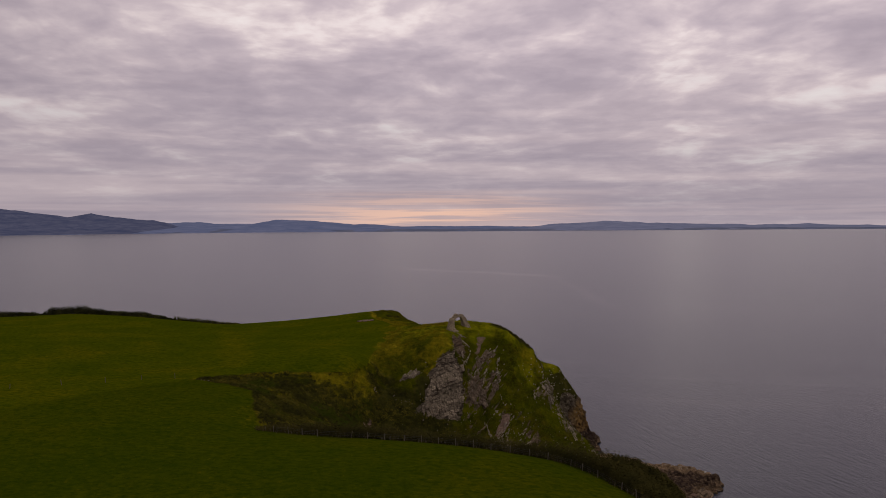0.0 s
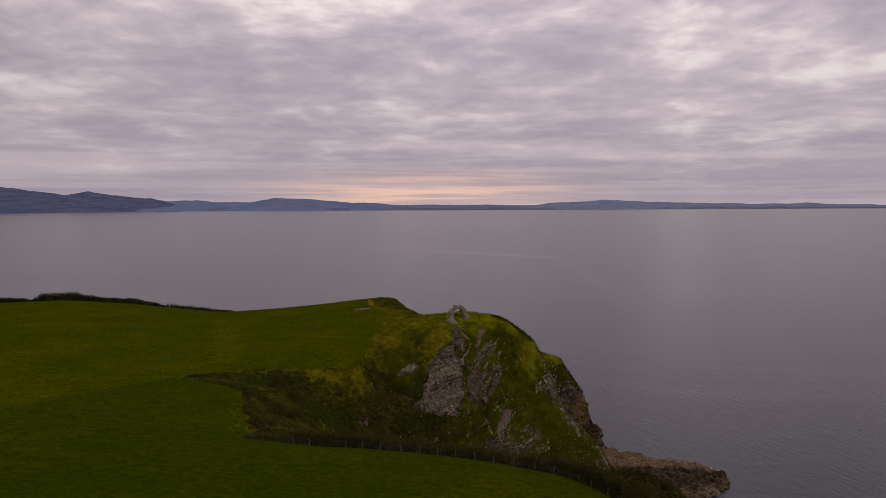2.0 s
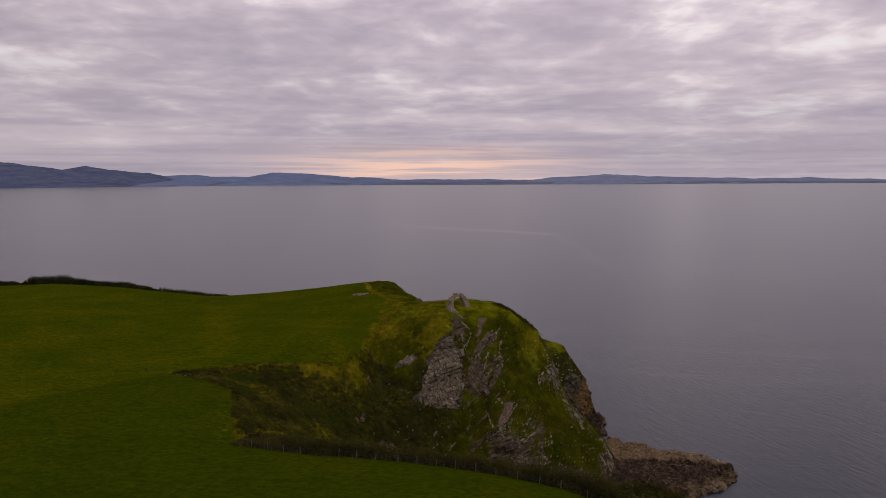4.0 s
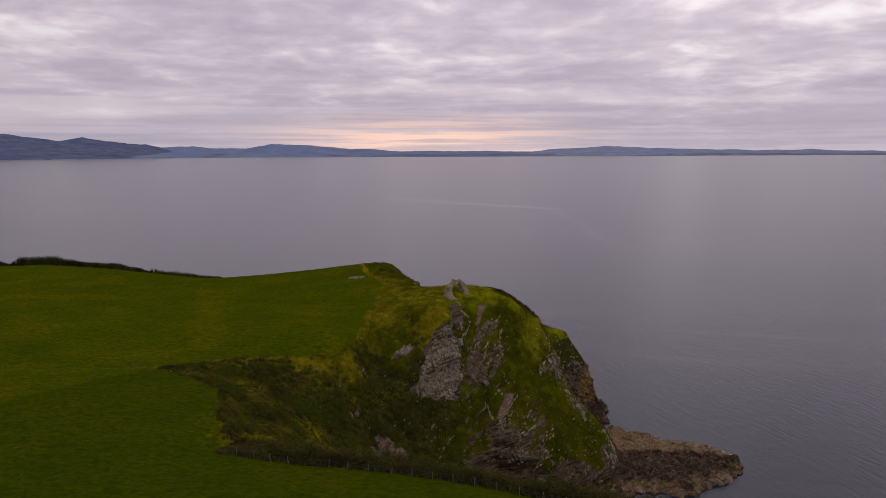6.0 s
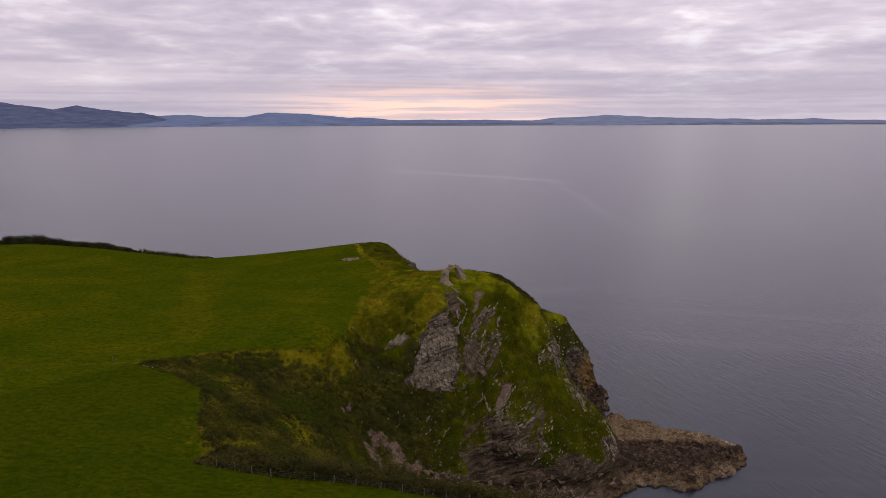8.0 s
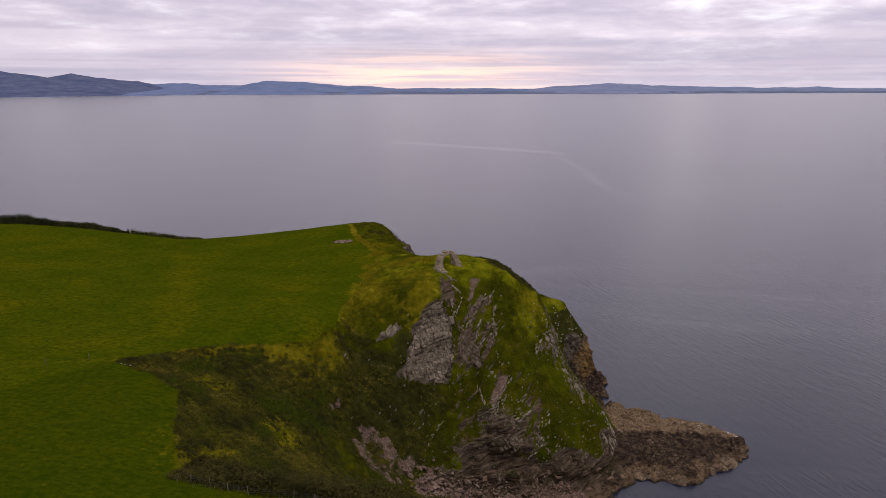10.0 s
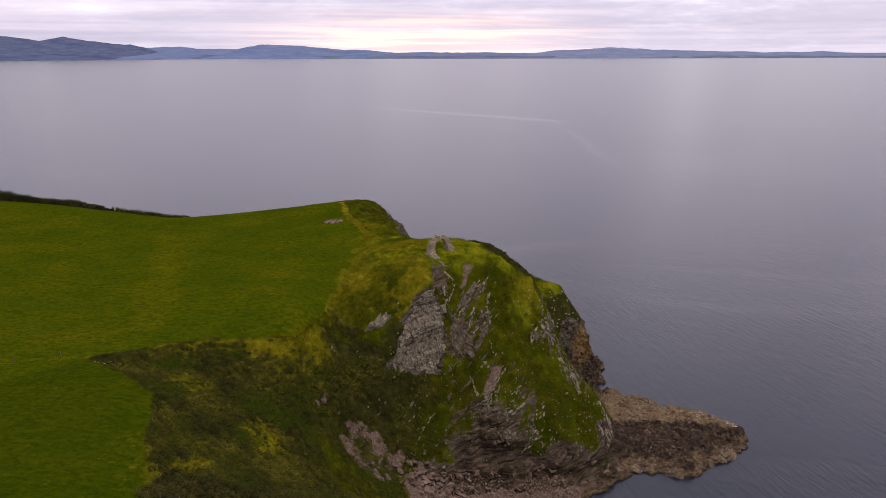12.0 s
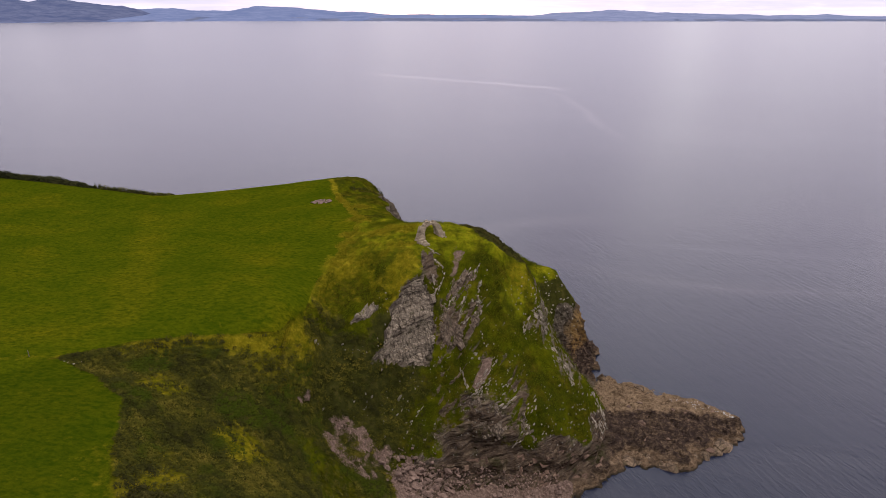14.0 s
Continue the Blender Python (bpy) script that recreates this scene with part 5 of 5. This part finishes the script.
# ---- loose stones on the face and the beach ----
def build_pale_stones():
    rng = random.Random(21)
    kinds = [boulder_mesh("pale_stone", PALE_STONE, 300 + k, 0.75, 12) for k in range(6)]

    def one(x, z, s):
        y = face_y(x, z)
        if y is None:
            return
        at, n = place_on(x, y)
        p = Vector(at[0]) + Vector(n[0]) * 0.10 * s
        ob = new("face_stone", rng.choice(kinds))
        ob.matrix_basis = axes(Vector((0.6 + rng.uniform(-0.3, 0.3), rng.uniform(-0.2, 0.2), 0.75)), Vector((0, -1, 0.4)), p, (s * rng.uniform(1.1, 1.9), s * rng.uniform(0.5, 0.9), s * rng.uniform(0.5, 0.9)))
        tagged(ob, "pale lichened stone standing out of the cliff turf", "stone", "pale stones on the cliff")

    for x, y, s in ((-63.5, 171.6, 0.5), (-62.2, 171.0, 0.4), (-61.4, 171.9, 0.6), (-60.5, 171.2, 0.45), (-64.6, 172.2, 0.35)):
        at, n = place_on(x, y)
        ob = new("face_stone", rng.choice(kinds))
        ob.matrix_basis = turned(Vector(at[0]) + Vector((0, 0, 0.15 * s)), (s * 1.5, s, s * 0.7), rng, 15)
        tagged(ob, "pale stone lying at the head of the gully", "stone", "pale stones at the gully head")
    for x, z, s in ((17.0, 26.2, 1.3), (17.9, 25.7, 1.2), (16.2, 25.6, 0.9), (-2.4, 18.3, 1.7), (-21, 37.2, 1.0), (-20.2, 36.4, 0.9), (-18.6, 24.6, 0.9), (33, 31.2, 1.2), (30.5, 30, 1.1)):
        one(x, z, s)
    for _ in range(70):
        y = rng.uniform(244, 256)
        x = rng.uniform(41, 52)
        at, n = place_on(x, y)
        if not 12 < at[0][2] < 30:
            continue
        s = 0.3 + 0.6 * rng.random()
        ob = new("face_stone", rng.choice(kinds))
        ob.matrix_basis = turned(Vector(at[0]) + Vector(n[0]) * 0.1 * s, (s, s * 0.7, s * 0.9), rng, 35)
        tagged(ob, "pale lichened stone standing out of the cliff turf", "stone", "pale stones on the cliff")
    # strings of stones down the seaward shoulder
    for ax, az, bx, bz, count, wide in ((34, 33.5, 41, 22, 34, 1.8), (30, 30.5, 33, 26.5, 10, 1.0), (42, 20, 47, 8, 22, 1.4), (20, 38.5, 14, 33, 20, 1.2), (21, 43.5, 18, 39, 10, 0.8),
                                       (22, 26, 17, 19, 16, 1.2), (26, 22, 22, 18.5, 16, 1.0), (35, 18, 44, 10, 16, 2.5), (-16, 33, -5, 31, 14, 0.7), (-12, 22, 6, 12, 22, 3.0), (28, 14, 36, 10, 12, 2.0)):
        for _ in range(count):
            t = rng.random()
            one(ax + (bx - ax) * t + rng.gauss(0, wide * 0.5), az + (bz - az) * t + rng.gauss(0, wide * 0.5), 0.28 + 0.65 * rng.random() ** 2)


def build_stone_scatter():
    """Small pale stones all over the face, too many to count."""
    rng = np.random.default_rng(23)
    x, y = rng.uniform(-20, 52, 9000), rng.uniform(186, 232, 9000)
    z = land_height(x, y)
    k = ground_kinds(x, y, z)
    patchy = smooth(0.0, 0.5, fbm(x / 5, z / 5, 2.2, 3))
    on = (rng.uniform(size=9000) < (0.02 + 0.24 * patchy) * smooth(-18, 4, x)) & (z > 5) & (z < 42) & (k["stone"] < 0.3)
    p, n = place_on(x[on], y[on])
    verts, faces = [], []
    for at in p + 0.04 * n:
        s, b = 0.09 + 0.22 * rng.random() ** 2, len(verts)
        turn = rng.uniform(0, 6.28)
        for top in (0, 1):
            for q in range(4):
                a = turn + q * 1.57 + rng.uniform(-0.4, 0.4)
                r = s * (0.65 if top else 1.1)
                verts.append((at[0] + r * math.cos(a) * 0.8, at[1] + r * math.sin(a) * 0.6, at[2] + (s * rng.uniform(0.7, 1.5) if top else -0.1)))
        faces += [(b, b + 1, b + 5, b + 4), (b + 1, b + 2, b + 6, b + 5), (b + 2, b + 3, b + 7, b + 6), (b + 3, b, b + 4, b + 7), (b + 4, b + 5, b + 6, b + 7)]
    ob = new("stone_scatter", mesh_of("stone_scatter", np.array(verts), faces, [PALE_STONE]))
    tagged(ob, "small pale stones strewn over the cliff turf", "stones", kind="stuff")


def build_beach_boulders():
    rng = random.Random(31)
    kinds = [boulder_mesh("beach_boulder", PINK_STONE, 400 + k, 0.72, 14) for k in range(7)]
    for k in range(260):
        near = rng.random() < 0.8
        x = rng.gauss(2.5, 4.5) if near else rng.uniform(8, 40)
        y = rng.gauss(187.5, 2.6) if near else rng.uniform(183, 189)
        at, n = place_on(x, y)
        z = at[0][2]
        if z > 11 or z < 0.3:
            continue
        s = 0.45 + 1.6 * rng.random() ** 2.4
        ob = new("boulder", rng.choice(kinds))
        ob.matrix_basis = turned((x, y, z + 0.12 * s), (s * rng.uniform(0.9, 1.6), s, s * rng.uniform(0.7, 1.1)), rng, 25)
        tagged(ob, "angular pinkish-grey boulder fallen on the beach", "boulder", "boulders below the cliff")
    x, y = np.random.default_rng(33).uniform((-9, 178), (46, 191), (5200, 2)).T
    z = land_height(x, y)
    on = ground_kinds(x, y, z)["stone"] > 0.5
    x2 = np.random.default_rng(34).uniform(-20, -5, 2600)
    y2 = np.random.default_rng(35).uniform(178, 194, 2600)
    on2 = ground_kinds(x2, y2, land_height(x2, y2))["stone"] > 0.5
    places = place_on(np.concatenate([x[on], x2[on2]]), np.concatenate([y[on], y2[on2]]))[0]
    verts, faces = [], []
    for p in places:
        s = 0.10 + 0.30 * rng.random() ** 2
        turn = rng.uniform(0, 6.28)
        b = len(verts)
        for k in range(4):
            a = turn + k * 1.57 + rng.uniform(-0.35, 0.35)
            verts.append((p[0] + s * math.cos(a) * rng.uniform(0.8, 1.3), p[1] + s * math.sin(a), p[2] - 0.1))
        for k in range(4):
            a = turn + k * 1.57 + rng.uniform(-0.35, 0.35)
            verts.append((p[0] + 0.6 * s * math.cos(a), p[1] + 0.6 * s * math.sin(a), p[2] + s * rng.uniform(0.35, 0.8)))
        faces += [(b, b + 1, b + 5, b + 4), (b + 1, b + 2, b + 6, b + 5), (b + 2, b + 3, b + 7, b + 6), (b + 3, b, b + 4, b + 7), (b + 4, b + 5, b + 6, b + 7)]
    ob = new("shingle", mesh_of("shingle", np.array(verts), faces, [PINK_STONE]))
    tagged(ob, "loose pinkish shingle and rubble on the beach and scree", "shingle", kind="stuff")


def build_platform_rocks():
    rng = random.Random(41)
    rounded = [boulder_mesh("shore_rock", TAN_STONE, 500 + k, 0.85, 22) for k in range(8)]
    angular = [rounded_mesh("shelf_rock", BROWN_STONE, 520 + k, 0.6) for k in range(4)]
    edge = [(55, 201), (60, 200.4), (65, 199.6), (70, 198.6), (75.4, 202.6), (79, 203.4), (85, 208), (89, 211.4)]
    for x, y in along_line(edge, 1.5, 42, 0.0, 1.1):
        z = float(land_height(x, y))
        s = 1.6 + 4.4 * rng.random() ** 1.8
        ob = new("shore_rock", rng.choice(rounded))
        ob.matrix_basis = turned((x, y, max(0.0, z * 0.5) - 0.16 * s), (s * 1.35, s * 1.1, s * 0.95), rng, 22)
        tagged(ob, "cracked tan rock at the waterline of the rock platform", "rock", "rocks along the platform edge")
    for k in range(22):
        x, y = rng.uniform(56, 88), rng.uniform(203, 224)
        z = float(land_height(x, y))
        if z < 1.2:
            continue
        s = rng.uniform(0.9, 2.6)
        ob = new("shore_rock", rng.choice(angular))
        ob.matrix_basis = turned((x, y, z - 0.16 * s), (s * 2.1, s * 1.1, s * 0.8), rng, 14)
        tagged(ob, "angular brown rock on the rock platform", "rock", "rocks on the platform")
    for x, y, s in ((68.5, 233, 4.0), (66, 232.5, 3.0), (63, 231.5, 3.2), (71, 230, 2.2), (59, 234, 3.0)):
        ob = new("shore_rock", rng.choice(rounded))
        ob.matrix_basis = turned((x, y, 0.6), (s * 1.2, s, s * 0.9), rng, 12)
        tagged(ob, "cracked tan skerry rock behind the platform", "rock", "rocks behind the platform")


def build_white_stones():
    rng = random.Random(45)
    me = boulder_mesh("white_stone", WHITE_STONE, 540, 0.6, 10)
    for k in range(46):
        t = rng.random()
        x, y = 74 + 16.5 * t + rng.gauss(0, 0.5), 223.5 - 8.0 * t + rng.gauss(0, 1.0)
        at, n = place_on(x, y)
        s = rng.uniform(0.25, 0.6) + 0.5 * max(0.0, t - 0.75) * 4 * rng.random()
        ob = new("white_stone", me)
        ob.matrix_basis = turned((x, y, at[0][2] + 0.1 * s), (s, s * 0.7, s * 0.7), rng, 20)
        tagged(ob, "small whitened stone on the rock platform tip", "stone", "whitened stones on the platform")


def build_stone_heap():
    rng = random.Random(51)
    base = empty("stone_heap", -34.5, 289.0, float(land_height(-34.5, 289.0)))
    tagged(base, "low heap of pale cleared stones in the pasture", "stone heap")
    kinds = [boulder_mesh("heap_stone", PINK_STONE, 600 + k, 0.6, 12) for k in range(4)]
    for k in range(90):
        x, y = -34.5 + rng.uniform(-3.4, 3.4), 288.5 + rng.uniform(-3.0, 3.0)
        if math.hypot((x + 34.5) / 3.4, (y - 288.5) / 3.0) > 1:
            continue
        s = rng.uniform(0.6, 1.3)
        part("stone", rng.choice(kinds), turned((x, y, place_on(x, y)[0][0][2] + 0.1 * s), (s * 1.3, s, s * 0.7), rng, 15), base)


build_pale_stones()
build_stone_scatter()
build_beach_boulders()
build_platform_rocks()
build_white_stones()
build_stone_heap()


# ---- fences ----
def post_mesh():
    bm = bmesh.new()
    bmesh.ops.create_cone(bm, cap_ends=True, segments=8, radius1=0.075, radius2=0.065, depth=1.6)
    for v in bm.verts:
        v.co.z += 0.8
        if v.co.z > 1.5:
            v.co.z += 0.08 * (v.co.x / 0.065)
    me = bpy.data.meshes.new("fence_post")
    bm.to_mesh(me)
    bm.free()
    me.materials.append(TIMBER)
    return me


def build_fence(places, label, seed, strands=(0.45, 0.8, 1.1)):
    rng = random.Random(seed)
    ground_at = place_on(places[:, 0], places[:, 1])[0]
    base = empty("fence", *ground_at[0])
    tagged(base, label, "fence", "post and wire fences")
    me = post_mesh()
    tops = []
    for p in ground_at:
        part("post", me, Matrix.Translation((p[0], p[1], p[2] - 0.3)) @ Euler((radians(rng.uniform(-5, 5)), radians(rng.uniform(-5, 5)), rng.uniform(0, 6))).to_matrix().to_4x4() @ Matrix.Diagonal((1, 1, rng.uniform(0.9, 1.08), 1)), base)
        tops.append(Vector(p))
    for h in strands:
        verts, faces = [], []
        for a, b in zip(tops[:-1], tops[1:]):
            k = len(verts)
            for p in (a, b):
                for dy, dz in ((-0.006, -0.006), (0.006, -0.006), (0, 0.008)):
                    verts.append((p.x, p.y + dy, p.z + h + dz))
            faces += [(k, k + 1, k + 4, k + 3), (k + 1, k + 2, k + 5, k + 4), (k + 2, k, k + 3, k + 5)]
        part("wire", mesh_of("fence_wire", np.array(verts), faces, [WIRE]), Matrix.Identity(4), base, "thin galvanised fence wire")


build_fence(along_line(plan(HEDGE_LINE), 3.4, 61, -4.3, 0.3), "weathered timber posts with wire along the pasture edge", 62)
build_fence(along_line([(-68, 174.6), (-76, 172.8), (-93, 165.5), (-104, 162.0), (-190, 146)], 8.5, 63, 0.0, 0.2), "sparse timber posts across the green pasture", 64, ())


# ---- hedges, scrub and grass ----
def build_near_hedge():
    rng = np.random.default_rng(71)
    line = plan(HEDGE_LINE)
    rows = [along_line(line, 1.0, 72 + k, 2.4 - 0.95 * k, 0.6) for k in range(7)]
    at = np.concatenate(rows)
    ground_at = place_on(at[:, 0], at[:, 1])[0]
    tall = rng.uniform(2.3, 3.5, len(at)) * (1.0 + 0.22 * fbm(at[:, 0] / 5, at[:, 1] / 5, 0.2, 3)) * np.interp(at[:, 0], [-38, -33, -25, 14, 24], [0.3, 0.55, 1.0, 1.0, 1.35])
    # the strip is cut to one height, so its back rows stand taller where the bank falls away
    tall = np.minimum(tall + np.clip(45.2 - ground_at[:, 2], 0, 2.5) * 0.5, 4.5)
    leaf_mass("hedge", ground_at, rng.uniform(0.7, 1.25, len(at)), tall, 130, 0.17, HEDGE_LEAF, "dense dark hedge of blackthorn scrub along the pasture edge", "hedge", 73)
    at = along_line(line, 0.55, 76, -4.3, 0.25)
    blade_mass("hedge_stems", place_on(at[:, 0], at[:, 1])[0], 2, 1.0, 0.022, TIMBER, "bare grey-brown stems along the hedge foot", 78)


def build_end_scrub():
    p = scatter((24, 58, 96, 134), 2600, 81, lambda k, x, y, z: np.where((k["pasture"] < 0.4) & (z > 8), smooth(5, 22, z), 0))
    rng = np.random.default_rng(82)
    leaf_mass("scrub", p + [0, 0, 0.15], rng.uniform(0.6, 1.2, len(p)), rng.uniform(0.9, 2.0, len(p)), 50, 0.17, HEDGE_LEAF, "dark thorn scrub on the steep bank below the pasture", "scrub", 83)


def build_gully_scrub():
    p = scatter((-66, 14, 132, 206), 15000, 91, lambda k, x, y, z: np.clip((k["scrub"] - 0.25) * 2.2, 0, 0.9) * smooth(3, 8, z) * (k["rock"] < 0.4) * (k["stone"] < 0.3))
    rng = np.random.default_rng(92)
    leaf_mass("scrub", p, rng.uniform(0.4, 1.0, len(p)), rng.uniform(0.25, 0.9, len(p)), 36, 0.15, SCRUB_LEAF, "brown-green bracken and gorse covering the gully slopes", "scrub", 93)


def build_back_scrub():
    p = scatter((14, 40, 231, 262), 1300, 97, lambda k, x, y, z: np.where((k["scrub"] > 0.6) & (k["rock"] < 0.4), 0.8, 0))
    rng = np.random.default_rng(98)
    leaf_mass("scrub", p, rng.uniform(0.4, 0.8, len(p)), rng.uniform(0.2, 0.5, len(p)), 34, 0.16, HEDGE_LEAF, "low dark heather on the back of the headland", "scrub", 99)


def build_gully_bushes():
    p = scatter((-62, 0, 134, 196), 1300, 94, lambda k, x, y, z: np.where(k["scrub"] > 0.6, 0.6 * smooth(8, 14, z), 0))
    rng = np.random.default_rng(95)
    r = rng.uniform(0.8, 1.7, len(p))
    leaf_mass("scrub", p, r, r * rng.uniform(0.45, 0.85, len(p)), 120, 0.15, SCRUB_LEAF, "rounded gorse bushes standing in the bracken", "scrub", 96)


def build_far_hedge():
    rng = np.random.default_rng(101)
    line = [(-600, 417), (-330, 368), (-232, 352), (-160, 331.5), (-135, 324.2)]
    at = np.concatenate([along_line(line, 0.8, 102, 0.0, 0.9), along_line(line, 1.2, 103, -1.4, 0.8)])
    ground_at = place_on(at[:, 0], at[:, 1])[0]
    tall = np.interp(at[:, 0], [-600, -240, -221, -217, -213, -208, -186, -183, -168, -149, -141, -138, -135], [4.2, 3.8, 3.8, 1.2, 1.2, 5.0, 5.0, 3.4, 3.3, 2.8, 2.6, 1.2, 0.8])
    tall = tall * np.clip(0.95 + 0.30 * fbm(at[:, 0] / 9, 0.9, 0.2, 3), 0.6, 1.3)
    leaf_mass("hedge", ground_at + [0, 0, 0.2], 0.8 + 0.22 * tall, tall, 150, 0.36, FAR_LEAF, "dark overgrown hedge along the far pasture edge", "hedge", 104)
    line = [(-134, 324), (-124, 322), (-108, 318.5), (-100, 319)]
    at = along_line(line, 0.6, 105, 0.0, 0.8)
    ground_at = place_on(at[:, 0], at[:, 1])[0]
    leaf_mass("scrub", ground_at + [0, 0, 0.2], rng.uniform(0.5, 0.9, len(at)), rng.uniform(0.8, 1.2, len(at)) * np.interp(at[:, 0], [-136, -131, -127, -121, -112, -104, -100], [1.6, 2.2, 1.5, 2.1, 1.8, 1.0, 0.4]), 110, 0.26, OLIVE_LEAF, "low olive-green bushes on the far pasture skyline", "scrub", 106)


def build_grass():
    p = scatter((-66, 10, 176, 300), 26000, 111, lambda k, x, y, z: np.where(k["gold"] > 0.5, 0.75, 0) * (k["rock"] < 0.3))
    blade_mass("dry_grass", p, 9, 0.46, 0.06, DRY_GRASS, "tall dry golden grass along the brink and headland", 112)
    p = scatter((-24, 56, 186, 262), 26000, 121, lambda k, x, y, z: np.where((k["rock"] < 0.25) & (k["stone"] < 0.3) & (k["pasture"] < 0.3) & (k["scrub"] < 0.5) & (z > 6), 0.8 - 0.7 * k["crest"], 0))
    blade_mass("rough_grass", p, 8, 0.36, 0.06, GREEN_GRASS, "rough green grass clinging to the headland slopes", 122)


def build_headland_scrub():
    p = scatter((-27, -12, 300, 336), 700, 131, lambda k, x, y, z: np.where(k["pasture"] < 0.2, 0.5, 0) * smooth(0.0, 0.4, fbm(x / 6, y / 6, 0.3, 2)))
    rng = np.random.default_rng(132)
    knob = place_on(np.array([-19.5, -18.6, -20.4, -18.0, -17.2]), np.array([332.5, 331, 334, 333.5, 329.5]))[0]
    p = np.concatenate([p, np.repeat(knob, 5, 0) + rng.normal(0, 0.6, (25, 3)) * [1, 1, 0.3]])
    leaf_mass("scrub", p, rng.uniform(0.5, 1.1, len(p)), rng.uniform(0.3, 1.0, len(p)) + np.append(np.zeros(len(p) - 25), np.full(25, 0.9)), 40, 0.17, SCRUB_LEAF, "dark scrub and heather on the far headland", "scrub", 133)


build_near_hedge()
build_end_scrub()
build_headland_scrub()
build_gully_scrub()
build_gully_bushes()
build_back_scrub()
build_far_hedge()
build_grass()
